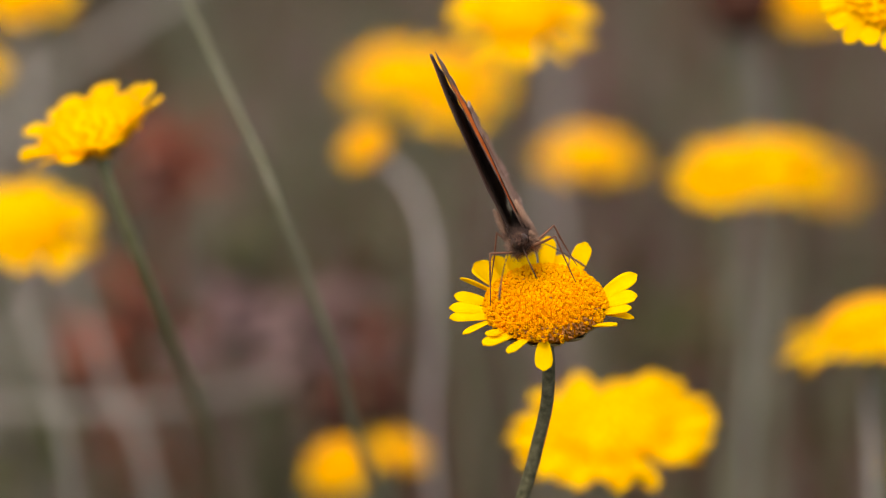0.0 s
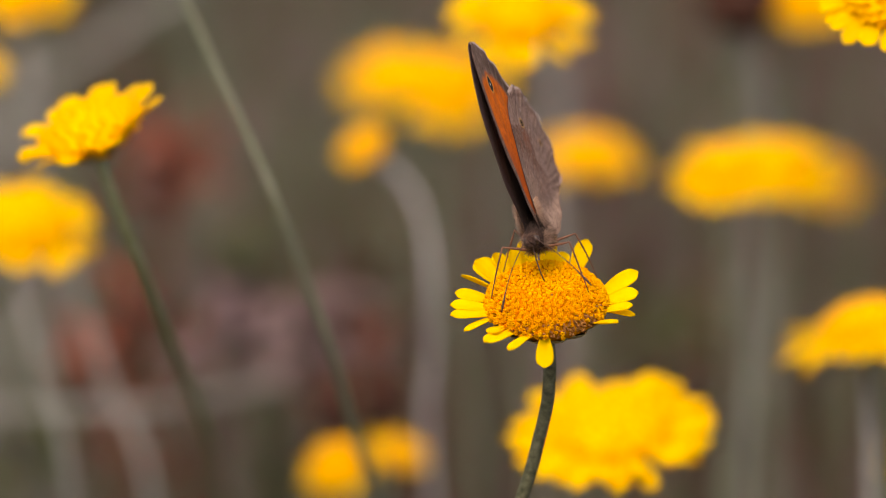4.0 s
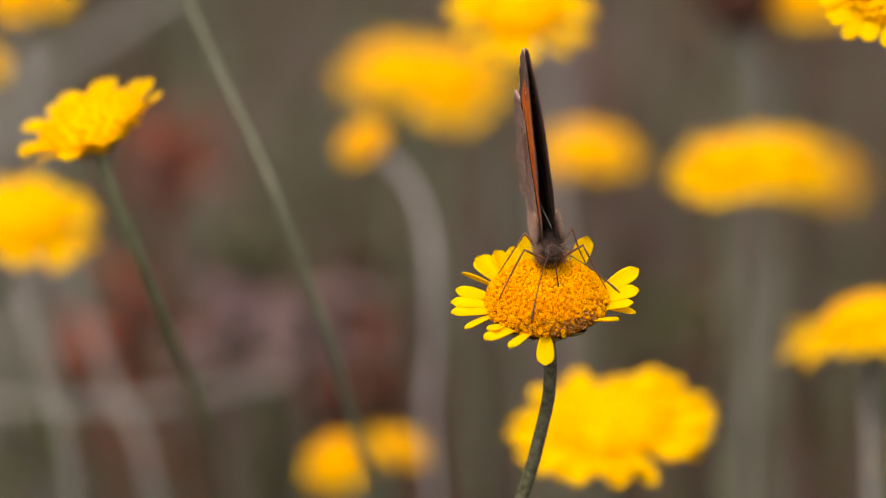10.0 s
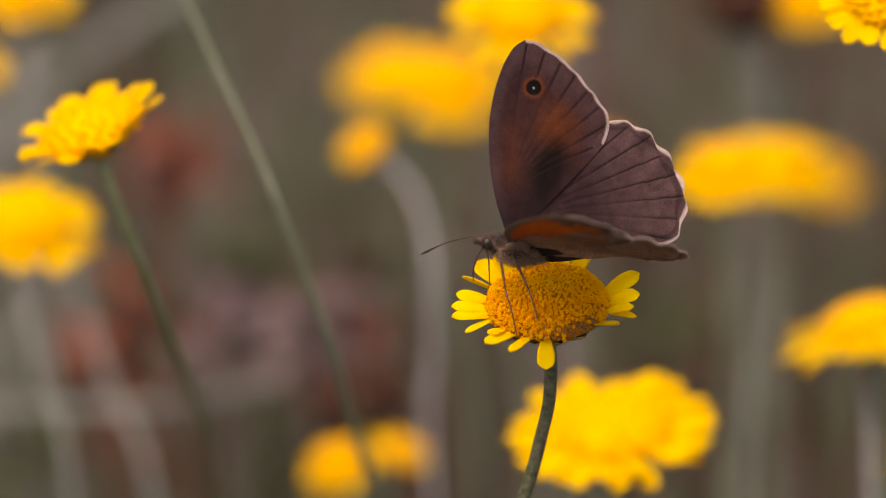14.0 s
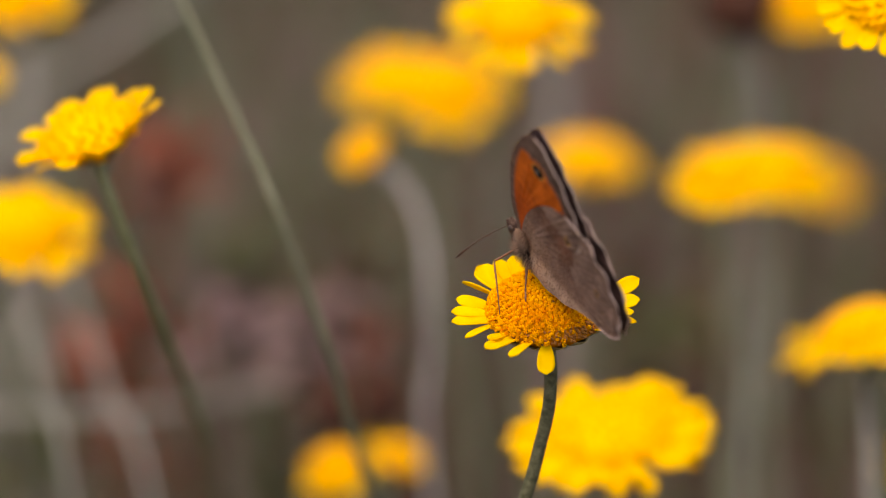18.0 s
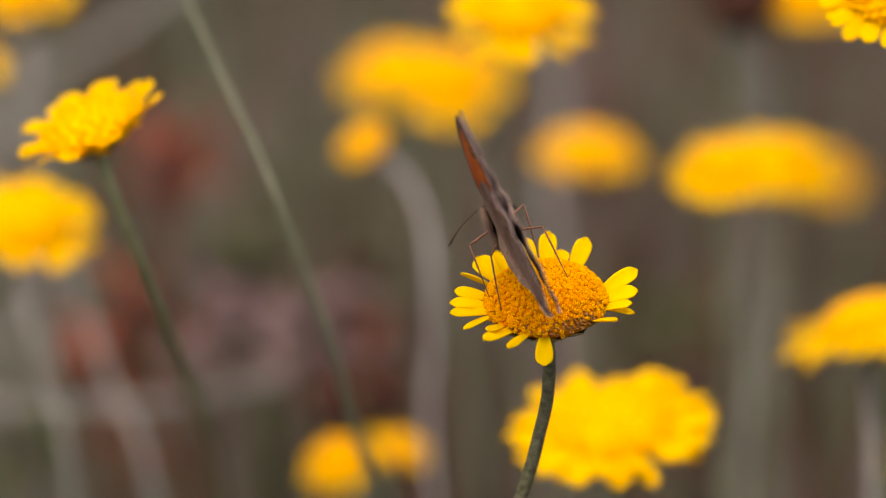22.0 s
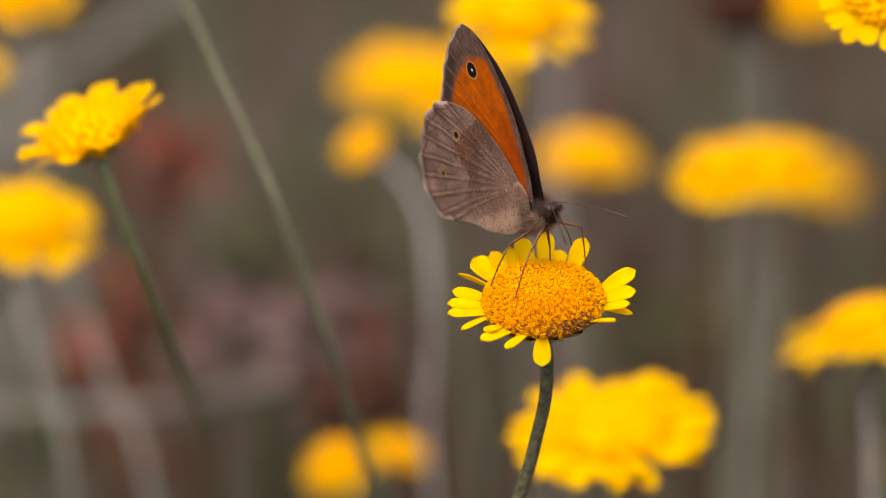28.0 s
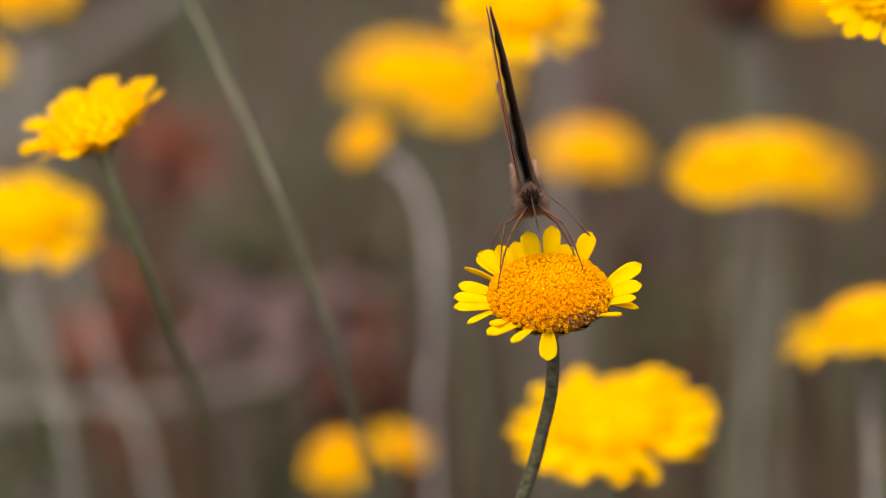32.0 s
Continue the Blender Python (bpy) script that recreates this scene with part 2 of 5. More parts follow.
# ---- flowers ----
def petal_shape(length, width, cup, droop, notch, rows=12, cols=7):
    """A ray floret along +x, thin but solid, cupped, grooved, with a blunt rounded end."""
    top = []
    for i in range(rows):
        s = math.sin(i / (rows - 1) * math.pi / 2)
        blunt = max(0.0, 1 - max(0.0, (s - 0.55) / 0.45) ** 4) ** 0.5
        w = width * 0.5 * (0.45 + 0.55 * math.sin(min(1.0, s * 1.5) * math.pi / 2)) * max(blunt, 0.16)
        for k in range(cols):
            c = 2 * k / (cols - 1) - 1
            end = notch * length * math.cos(c * math.pi) ** 2 * s ** 12
            x = length * s - end - length * 0.03 * c * c * s
            z = cup * width * (c * c - 0.35) * math.sin(s * math.pi * 0.9) - droop * length * s * s + 0.028 * width * math.cos(c * 9.4)
            top.append(Vector((x, c * w, z)))
    n = len(top)
    verts = top + [v - Vector((0, 0, 0.13 * mm)) for v in top]
    faces = []
    for i in range(rows - 1):
        for k in range(cols - 1):
            a = i * cols + k
            q = (a, a + 1, a + cols + 1, a + cols)
            faces.append(q)
            faces.append(tuple(n + j for j in q[::-1]))
    rim = [k for k in range(cols)] + [(i + 1) * cols - 1 for i in range(1, rows)] + [(rows - 1) * cols + k for k in range(cols - 2, -1, -1)] + [i * cols for i in range(rows - 2, 0, -1)]
    for a, b in zip(rim, rim[1:] + rim[:1]):
        faces.append((b, a, n + a, n + b))
    return verts, faces


def dome_point(r, h, a, s):
    """On a half-ellipsoid of radius r and height h: a round it, s from 0 (top) to 1 (rim)."""
    e = s * math.pi / 2
    return Vector((r * math.sin(e) * math.cos(a), r * math.sin(e) * math.sin(a), h * math.cos(e)))


def dome_normal(r, h, p):
    return Vector((p.x / r ** 2, p.y / r ** 2, max(p.z, 0) / h ** 2 + 1e-9)).normalized()


def step_up(x, a, b):
    t = min(max((x - a) / (b - a), 0.0), 1.0)
    return t * t * (3 - 2 * t)


def floret_head(r, h, count, fine, rnd):
    """Disc florets in spirals over the dome: closed buds in the middle, open five-lobed cups outside, some fallen at one edge."""
    pieces, dry = [], []
    for i in range(count):
        s = ((i + 0.5) / count) ** (0.6 if fine else 0.5)
        a = i * 2.399963 + rnd.uniform(-0.06, 0.06)
        p = dome_point(r, h, a, s * 1.0)
        if fine:
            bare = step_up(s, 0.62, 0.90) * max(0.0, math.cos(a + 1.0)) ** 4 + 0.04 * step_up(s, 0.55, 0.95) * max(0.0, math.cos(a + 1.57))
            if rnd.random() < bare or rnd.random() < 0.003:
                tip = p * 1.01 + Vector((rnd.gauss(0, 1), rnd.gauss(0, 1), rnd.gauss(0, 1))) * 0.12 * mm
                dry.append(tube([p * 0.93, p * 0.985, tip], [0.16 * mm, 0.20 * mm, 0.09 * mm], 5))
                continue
        nrm = (dome_normal(r, h, p) + Vector((rnd.uniform(-1, 1), rnd.uniform(-1, 1), rnd.uniform(-1, 1))) * 0.24).normalized()
        p = p * (1 + rnd.uniform(-0.03, 0.035))
        p -= nrm * (0.16 * mm if s < 0.09 else 0.0)
        x = nrm.orthogonal().normalized()
        x.rotate(Matrix.Rotation(rnd.uniform(0, 6.28), 3, nrm))
        y = nrm.cross(x)
        size = r * (2.06 * (0.80 + 0.26 * s) if fine else 1.75) / math.sqrt(count) * rnd.uniform(0.8, 1.15)
        v, f = [], []
        if not fine:
            for ring, (w, z) in enumerate(((1.0, -0.4), (0.85, 0.55))):
                v += [p + (x * math.cos(k * 1.2566) + y * math.sin(k * 1.2566)) * size * 0.5 * w + nrm * size * z for k in range(5)]
            v.append(p + nrm * size * 0.85)
            f += [(k, (k + 1) % 5, 5 + (k + 1) % 5, 5 + k) for k in range(5)] + [(5 + k, 5 + (k + 1) % 5, 10) for k in range(5)]
        elif s < 0.42 - 0.14 * math.sin(a) * -1 + rnd.uniform(-0.10, 0.10):
            # closed buds, packed side by side
            for w, z in ((1.0, -0.5), (0.98, 0.02), (0.6, 0.24)):
                v += [p + (x * math.cos(k * 1.0472) + y * math.sin(k * 1.0472)) * size * 0.62 * w + nrm * size * z for k in range(6)]
            v.append(p + nrm * size * 0.3)
            for j in (0, 6):
                f += [(j + k, j + (k + 1) % 6, j + 6 + (k + 1) % 6, j + 6 + k) for k in range(6)]
            f += [(12 + k, 12 + (k + 1) % 6, 18) for k in range(6)]
        else:
            # an open cup with five curled lobes round a deep throat
            lift, lobe, wide = rnd.uniform(0.30, 0.55), rnd.uniform(0.10, 0.26), rnd.uniform(0.9, 1.1)
            for w, z in ((0.40, -0.7), (0.58, lift * 0.6), (0.42, lift), (0.25, lift * 0.5), (0.20, -0.4)):
                for k in range(10):
                    q = 1 + (lobe if k % 2 == 0 else -lobe) * (1 if z > 0 else 0.3)
                    v.append(p + (x * math.cos(k * 0.6283) * wide + y * math.sin(k * 0.6283) / wide) * size * w * q + nrm * size * (z + (0.08 if k % 2 == 0 else -0.04)))
            for j in (0, 10, 20, 30):
                f += [(j + k, j + (k + 1) % 10, j + 10 + (k + 1) % 10, j + 10 + k) for k in range(10)]
        pieces.append((v, f))
    return joined(pieces), joined(dry)


def dome(r, h, seg=40, rings=12, under=0.55):
    verts, faces = [], []
    for i in range(rings + 1):
        for k in range(seg):
            p = dome_point(r, h, 2 * math.pi * k / seg, i / rings)
            verts.append(p)
    for i, (w, z) in enumerate(((0.93, -0.10), (0.70, -0.30), (0.30, -under), (0.05, -under))):
        verts += [Vector((r * w * math.cos(2 * math.pi * k / seg), r * w * math.sin(2 * math.pi * k / seg), r * z)) for k in range(seg)]
    for i in range(rings + 4):
        for k in range(seg):
            faces.append((i * seg + k, (i + 1) * seg + k, (i + 1) * seg + (k + 1) % seg, i * seg + (k + 1) % seg))
    return verts, faces


def bract(length, width):
    v, f = petal_shape(length, width, 0.25, 0.0, 0.0, 5, 4)
    return v, f


def flower(at, normal, r, h, petals, stem_line, stem_r, label, fine=False, count=110, seed=1, disc=None, group="yellow flowers", stem_mat=None, turn=0.0, petal_mat=None):
    """A composite flower: base where its stem meets the soil. petals: rows of (angle, turn aside, lift, length, width, droop, roll), degrees and mm."""
    rnd = random.Random(seed)
    base = Vector((stem_line[-1][0], stem_line[-1][1], 0))
    top = empty("flower", Matrix.Translation(base), label, "flower", group)
    z = Vector(normal).normalized()
    x = (Vector((1, 0, 0)) - z * z.x).normalized()
    head = Matrix((x, z.cross(x), z)).transposed().to_4x4()
    head = Matrix.Translation(Vector(at) - base) @ head @ Matrix.Rotation(radians(turn), 4, "Z")
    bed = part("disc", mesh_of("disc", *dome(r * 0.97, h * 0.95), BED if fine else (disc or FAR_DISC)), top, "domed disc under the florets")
    bed.matrix_basis = head
    fresh, withered = floret_head(r, h, count, fine, rnd)
    fl = part("floret_crown", mesh_of("floret_crown", *fresh, FLORET if fine else (disc or FAR_DISC)), top, "tightly packed orange disc florets")
    tagged(fl, kind="stuff")
    fl.matrix_basis = head
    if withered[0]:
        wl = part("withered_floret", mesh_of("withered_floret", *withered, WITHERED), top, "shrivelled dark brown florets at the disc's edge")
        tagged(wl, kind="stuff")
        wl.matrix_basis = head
    for i in range(14 if fine else 9):
        a = 2 * math.pi * i / (14 if fine else 9)
        b = part("bract", mesh_of("bract", *bract(r * 0.72, r * 0.36), BRACT), top)
        b.matrix_basis = head @ Matrix.Rotation(a, 4, "Z") @ Matrix.Translation((r * 0.36, 0, -r * 0.46)) @ Matrix.Rotation(radians(-32), 4, "Y")
    for a, aside, lift, length, width, droop, roll in petals:
        p = part("petal", mesh_of("petal", *petal_shape(length * mm, width * mm, rnd.uniform(0.10, 0.22), droop, rnd.uniform(0.01, 0.05)), PETAL if fine else (petal_mat or FAR_PETAL)), top)
        m = head @ Matrix.Rotation(radians(a), 4, "Z") @ Matrix.Translation((r * 0.93, 0, 0.1 * mm)) @ Matrix.Rotation(radians(aside), 4, "Z") @ Matrix.Rotation(radians(-lift), 4, "Y") @ Matrix.Rotation(radians(roll), 4, "X")
        p.matrix_basis = m
    pts = spline([Vector(p) - base for p in stem_line], 6)
    n = len(pts)
    part("stem", mesh_of("stem", *tube(pts, [stem_r * (1.25 if i < 2 else 1.0 + 0.25 * i / n) for i in range(n)], 12, 0.10), stem_mat or STEM), top, "ribbed green stem")
    return top


def ring_of_petals(n, length, width, lift, droop, rnd, gap=0.1):
    return [(360 * i / n + rnd.uniform(-7, 7), rnd.uniform(-6, 6), lift + rnd.uniform(-12, 12), length * rnd.uniform(0.85, 1.1), width * rnd.uniform(0.9, 1.1), droop + rnd.uniform(-0.05, 0.12), rnd.uniform(-15, 15))
            for i in range(n) if rnd.random() > gap]


# the visited flower: (angle round the disc, turn aside, lift, length, width, droop, roll)
VISITED = [(15, 5, 23, 5.5, 2.2, 0.0, 22), (1, 4, 15, 4.6, 2.4, 0.02, 8), (346, 8, 16, 4.0, 1.6, 0.03, 5), (348, 4, -5, 4.2, 1.3, 0.05, 0), (322, 1, 24, 4.3, 1.6, 0.03, -14), (61, -5, 43, 5.1, 2.4, -0.03, 6),
           (80, -10, 20, 3.6, 2.3, 0.02, 0), (88, -4, 46, 5.2, 2.25, 0.0, 0), (102, 8, 42, 4.8, 2.35, 0.0, 0), (118, -10, 42, 3.9, 2.0, 0.0, 0), (137, 7, 24, 4.9, 3.2, -0.02, -6), (126, 5, 37, 4.2, 2.2, 0.0, 5),
           (150, 7, 17, 4.9, 1.6, 0.04, 55), (169, 1, 13, 4.6, 2.0, 0.05, -8), (184, -3, 12, 5.0, 2.0, 0.05, -5), (194, -5, 9, 5.2, 2.1, 0.04, 0), (200, 8, -4, 4.3, 1.4, 0.06, 12), (222, 8, 20, 3.4, 1.7, 0.06, 8),
           (234, -12, 13, 5.0, 2.0, 0.06, 0), (251, -14, 10, 4.7, 1.6, 0.05, 12), (267, 1, -43, 4.0, 2.2, 0.04, 0)]
HEAD_AT, HEAD_UP = Vector((12.8, 0.0, 302.3)) * mm, Vector((-0.035, -0.358, 0.933))
DISC_R, DISC_H = 7.4 * mm, 4.0 * mm
visited = flower(HEAD_AT, HEAD_UP, DISC_R, DISC_H, VISITED,
                 [(0.0129, 0.0012, 0.2985), (0.0133, 0.0020, 0.2945), (0.0131, 0.0030, 0.2895), (0.0121, 0.0040, 0.2845), (0.0108, 0.0050, 0.2790), (0.0083, 0.006, 0.2715), (0.0046, 0.008, 0.260), (-0.004, 0.010, 0.225), (-0.010, 0.012, 0.15), (-0.012, 0.014, 0.07), (-0.012, 0.015, -0.02)],
                 0.79 * mm, "bright yellow daisy-like flower with orange domed disc, butterfly on it", fine=True, count=1300, seed=5)


def down(top_line, foot, bend=0.01):
    """A stem line from the given points on to the soil at foot."""
    a = Vector(top_line[-1])
    b = Vector((foot[0], foot[1], -0.02))
    return [Vector(p) for p in top_line] + [a.lerp(b, 0.35) + Vector((bend, 0, 0)), a.lerp(b, 0.7) + Vector((bend * 0.6, 0, 0)), b]


def yellow_flower(at, normal, r, h, n, length, width, lift, droop, seed, label, stem=None, foot=None, stem_r=0.95, stem_mat=None, gap=0.08, disc=None, count=110, petal_mat=None):
    rnd = random.Random(seed)
    at = Vector(at)
    z = Vector(normal).normalized()
    line = stem or [at - z * r * mm * 0.4, at - z * 9 * mm - Vector((0, 0, 3 * mm)), at - z * 14 * mm - Vector((0, 0, 14 * mm))]
    foot = foot or (line[-1][0] + rnd.uniform(-0.02, 0.02), line[-1][1] + rnd.uniform(-0.01, 0.03))
    return flower(at, z, r * mm, h * mm, ring_of_petals(n + 5, length, width, lift, droop, rnd, gap), down(line, foot, rnd.uniform(-0.01, 0.01)), stem_r * mm, label, seed=seed, stem_mat=stem_mat or SOFT_STEM, disc=disc, count=count, turn=rnd.uniform(0, 360), petal_mat=petal_mat)


yellow_flower((-0.0464, 0.0455, 0.3156), (-0.33, -0.27, 0.90), 6.8, 2.8, 12, 4.4, 2.9, 24, -0.03, 11, "yellow daisy-like flower with raised petals, tilted aside on a slender stem",
              [(-0.0456, 0.0440, 0.3132), (-0.0436, 0.0434, 0.3075), (-0.0405, 0.0498, 0.2962), (-0.0386, 0.0649, 0.2849), (-0.0377, 0.0860, 0.2742), (-0.0372, 0.1165, 0.2598), (-0.0362, 0.1589, 0.2387), (-0.0357, 0.2021, 0.2181)], (0.03, 0.24), stem_r=0.8, gap=0.12, stem_mat=YOUNG_STEM)
yellow_flower((-0.0655, 0.1435, 0.2820), (0.10, -0.42, 0.9), 6.4, 4.0, 20, 6.0, 2.6, 12, 0.05, 12, "yellow daisy-like flower with a full ring of petals", [(-0.0660, 0.1460, 0.2790), (-0.0700, 0.1500, 0.2700), (-0.0790, 0.1520, 0.2550)], (-0.11, 0.16))
yellow_flower((0.0588, 0.0367, 0.3348), (-0.12, -0.50, 0.86), 6.3, 4.0, 22, 4.6, 2.4, 2, 0.06, 13, "yellow daisy-like flower with short dense petals", [(0.0572, 0.0385, 0.3320), (0.0600, 0.0420, 0.3260), (0.0680, 0.0460, 0.3120)], (0.09, 0.05))
yellow_flower((0.0241, 0.0786, 0.2661), (-0.10, -0.31, 0.945), 8.2, 3.0, 38, 7.3, 3.0, 5, 0.05, 14, "large open yellow daisy-like flower with orange disc", gap=0.0)
yellow_flower((-0.0178, 0.1937, 0.2305), (-0.15, -0.35, 0.9), 4.3, 3.6, 14, 2.9, 2.2, -12, 0.2, 15, "small young yellow flower with short drooping petals")
yellow_flower((-0.0077, 0.2137, 0.2271), (0.3, -0.25, 0.9), 3.3, 2.6, 13, 3.2, 1.9, 25, 0.1, 16, "small young yellow flower with raised petals")
yellow_flower((0.0472, 0.1845, 0.2834), (-0.12, -0.40, 0.9), 5.2, 3.6, 19, 4.8, 2.6, 4, 0.12, 17, "yellow daisy-like flower in a close pair", stem_r=0.65)
yellow_flower((0.0586, 0.2239, 0.2767), (0.12, -0.40, 0.9), 5.6, 3.8, 19, 5.6, 2.6, 6, 0.12, 18, "yellow daisy-like flower in a close pair", stem_r=0.65)
yellow_flower((0.0901, 0.4700, 0.2265), (0.1, -0.4, 0.9), 5.4, 3.6, 15, 4.2, 2.3, 0, 0.12, 19, "yellow daisy-like flower standing farther back")
yellow_flower((0.0117, 0.1301, 0.3172), (0.05, -0.44, 0.9), 6.0, 4.0, 20, 6.2, 2.5, 4, 0.10, 20, "tall yellow daisy-like flower on a pale stem", [(0.0120, 0.1320, 0.3140), (0.0125, 0.1420, 0.305), (0.0110, 0.165, 0.280)], stem_r=0.42)
yellow_flower((-0.0100, 0.3165, 0.2772), (-0.1, -0.40, 0.9), 6.6, 4.2, 18, 5.2, 2.4, 0, 0.12, 21, "yellow daisy-like flower with orange disc, farther back")
yellow_flower((0.0012, 0.2965, 0.2785), (0.1, -0.45, 0.88), 7.4, 4.6, 18, 6.4, 2.6, 2, 0.10, 22, "broad yellow daisy-like flower, farther back")
yellow_flower((-0.0134, 0.2050, 0.2836), (-0.45, -0.50, 0.72), 2.8, 2.4, 16, 2.3, 2.0, 18, 0.1, 23, "small yellow flower nodding on a pale curved stem",
              [(-0.0122, 0.2055, 0.2826), (-0.0062, 0.2037, 0.2776), (-0.0028, 0.2021, 0.2701), (-0.0018, 0.1997, 0.2587), (-0.0018, 0.2021, 0.2462), (-0.0023, 0.2037, 0.2297)], stem_r=0.6, stem_mat=WOOLLY)
yellow_flower((0.0284, 0.3030, 0.2638), (0.02, -0.14, 0.98), 7.6, 3.0, 20, 4.4, 2.5, -8, 0.2, 24, "orange-yellow flower with reflexed petals", disc=ORANGE_DISC, petal_mat=ORANGE_PETAL)
yellow_flower((0.0640, 0.1206, 0.2720), (-0.30, -0.03, 0.95), 6.2, 3.0, 20, 7.8, 2.7, -2, 0.06, 25, "yellow daisy-like flower seen nearly from the side")
yellow_flower((0.0790, 0.1359, 0.2472), (-0.1, -0.4, 0.9), 6.5, 4.2, 18, 5.0, 2.5, 6, 0.08, 26, "yellow daisy-like flower low among the stems")
yellow_flower((0.0518, 0.0177, 0.2648), (0.0, -0.3, 0.95), 5.6, 3.4, 12, 4.6, 2.3, 40, 0.0, 27, "yellow flower with upright petals, low among the stems")
yellow_flower((-0.0743, 0.2350, 0.3055), (0.05, -0.4, 0.9), 5.6, 3.8, 16, 4.4, 2.4, 4, 0.10, 28, "tall yellow daisy-like flower", [(-0.0752, 0.2380, 0.3030), (-0.0816, 0.2450, 0.2954), (-0.0952, 0.2600, 0.2687)], (-0.15, 0.28), petal_mat=ORANGE_PETAL)
yellow_flower((0.0665, 0.2694, 0.2990), (0.1, -0.3, 0.95), 6.2, 4.4, 16, 3.6, 2.4, -10, 0.15, 29, "orange-yellow flower, farther back")
yellow_flower((-0.0830, 0.2000, 0.2990), (0.1, -0.3, 0.95), 6.0, 4.2, 16, 4.4, 2.4, 0, 0.12, 30, "yellow daisy-like flower, farther back")


# ---- stems, spent heads, leaves ----
def stalk(name, line, radius, material, label, category="stem", group=""):
    pts = [Vector(p) for p in line]
    base = Vector((pts[-1].x, pts[-1].y, 0))
    ob = empty(name, Matrix.Translation(base), label, category, group)
    sm = spline([p - base for p in pts], 7)
    part("stem", mesh_of("stem", *tube(sm, [radius * mm * (0.75 + 0.4 * i / len(sm)) for i in range(len(sm))], 9, 0.08), material), ob)
    return ob, base


stalk("tall_grass", down([(-0.0420, 0.0745, 0.3420), (-0.0376, 0.0724, 0.3334), (-0.0353, 0.0714, 0.3289), (-0.0308, 0.0694, 0.3194), (-0.0270, 0.0677, 0.3114), (-0.0226, 0.0656, 0.3015), (-0.0184, 0.0681, 0.2890), (-0.0153, 0.0711, 0.2794), (-0.0130, 0.0789, 0.2676), (-0.0098, 0.0865, 0.2556), (-0.0057, 0.0941, 0.2432)], (0.085, 0.14), 0.0), 0.74, SOFT_STEM, "long leaning grey-green grass stem")
for line, radius, label in (
        ([(-0.0680, 0.2310, 0.2640), (-0.0658, 0.2298, 0.2561), (-0.0590, 0.2250, 0.2360), (-0.0517, 0.2214, 0.2166)], 0.85, "pale dry leaning stem"),
        ([(-0.0725, 0.1820, 0.2740), (-0.0708, 0.1807, 0.2659), (-0.0660, 0.1770, 0.2480), (-0.0614, 0.1731, 0.2299)], 0.62, "pale dry leaning stem"),
        ([(-0.0548, 0.4200, 0.2810), (-0.0727, 0.4150, 0.2695), (-0.0873, 0.4100, 0.2600), (-0.0970, 0.4050, 0.2470), (-0.1056, 0.4000, 0.2291)], 1.25, "broad pale dry blade bent over"),
        ([(0.0243, 0.4200, 0.2671), (0.0256, 0.4200, 0.2506), (0.0241, 0.4200, 0.2340)], 2.2, "thick pale dry stalk behind the flowers"),
        ([(0.0714, 0.4700, 0.2564), (0.0715, 0.4700, 0.2282), (0.0729, 0.4700, 0.2010)], 0.8, "pale dry stalk behind the flowers"),
        ([(-0.0300, 0.2742, 0.2255), (-0.0560, 0.2740, 0.2205), (-0.0841, 0.2733, 0.2203), (-0.105, 0.2735, 0.2170)], 0.9, "pale fallen stem across the others"),
        ([(0.0544, 0.2230, 0.2720), (0.0542, 0.2217, 0.266), (0.0538, 0.2160, 0.2400), (0.0537, 0.2117, 0.2192)], 0.45, "pale dry upright grass stalk"),
        ([(0.0560, 0.2690, 0.2960), (0.0600, 0.2720, 0.2820), (0.0608, 0.2740, 0.2650)], 0.8, "pale dry upright grass stalk"),
        ([(-0.0880, 0.3700, 0.2750), (-0.0860, 0.3680, 0.2400), (-0.0830, 0.3660, 0.2000)], 1.8, "thick pale dry stalk"),
        ([(-0.1000, 0.3700, 0.2850), (-0.0960, 0.3680, 0.2400), (-0.0930, 0.3660, 0.2000)], 1.8, "thick pale dry stalk"),
        ([(-0.0650, 0.4700, 0.2400), (-0.0640, 0.4680, 0.2000), (-0.0630, 0.4660, 0.1600)], 1.8, "thick pale dry stalk"),
        ([(0.0645, 0.1235, 0.2640), (0.0648, 0.1190, 0.2560), (0.0650, 0.1151, 0.2450)], 0.9, "pale dry upright grass stalk")):
    stalk("dry_grass", down(line, (line[-1][0] * 0.95, line[-1][1] + 0.01), 0.004), radius, PALE_STEM, label, group="pale dry stalks")


def spent_head(at, r, label, seed):
    rnd = random.Random(seed)
    at = Vector(at)
    ob, base = stalk("spent_flower", down([at, at - Vector((0, 0, 0.02)), at - Vector((0.002, 0, 0.05))], (at.x, at.y + 0.01), 0.004), 1.1, SOFT_STEM, label, "flower", "spent flowers")
    part("seed_head", mesh_of("seed_head", *joined([ball(at - base, r * mm, r * mm, r * 0.8 * mm, lump=0.35)] + [ball(at - base + Vector((rnd.gauss(0, 1), rnd.gauss(0, 1), abs(rnd.gauss(0, 1)))).normalized() * r * mm, 1.2 * mm, 1.2 * mm, 1.8 * mm, seg=6, rings=4) for _ in range(40)]), SPENT), ob, "dark brown dried seed head")


spent_head((0.0547, 0.2620, 0.2995), 6.6, "dark brown spent flower head on a thin stem", 41)
spent_head((-0.0165, 0.2350, 0.2308), 6.6, "dark brown spent flower head on a thin stem", 42)
spent_head((-0.0125, 0.2500, 0.2278), 6.0, "dark brown spent flower head on a thin stem", 43)


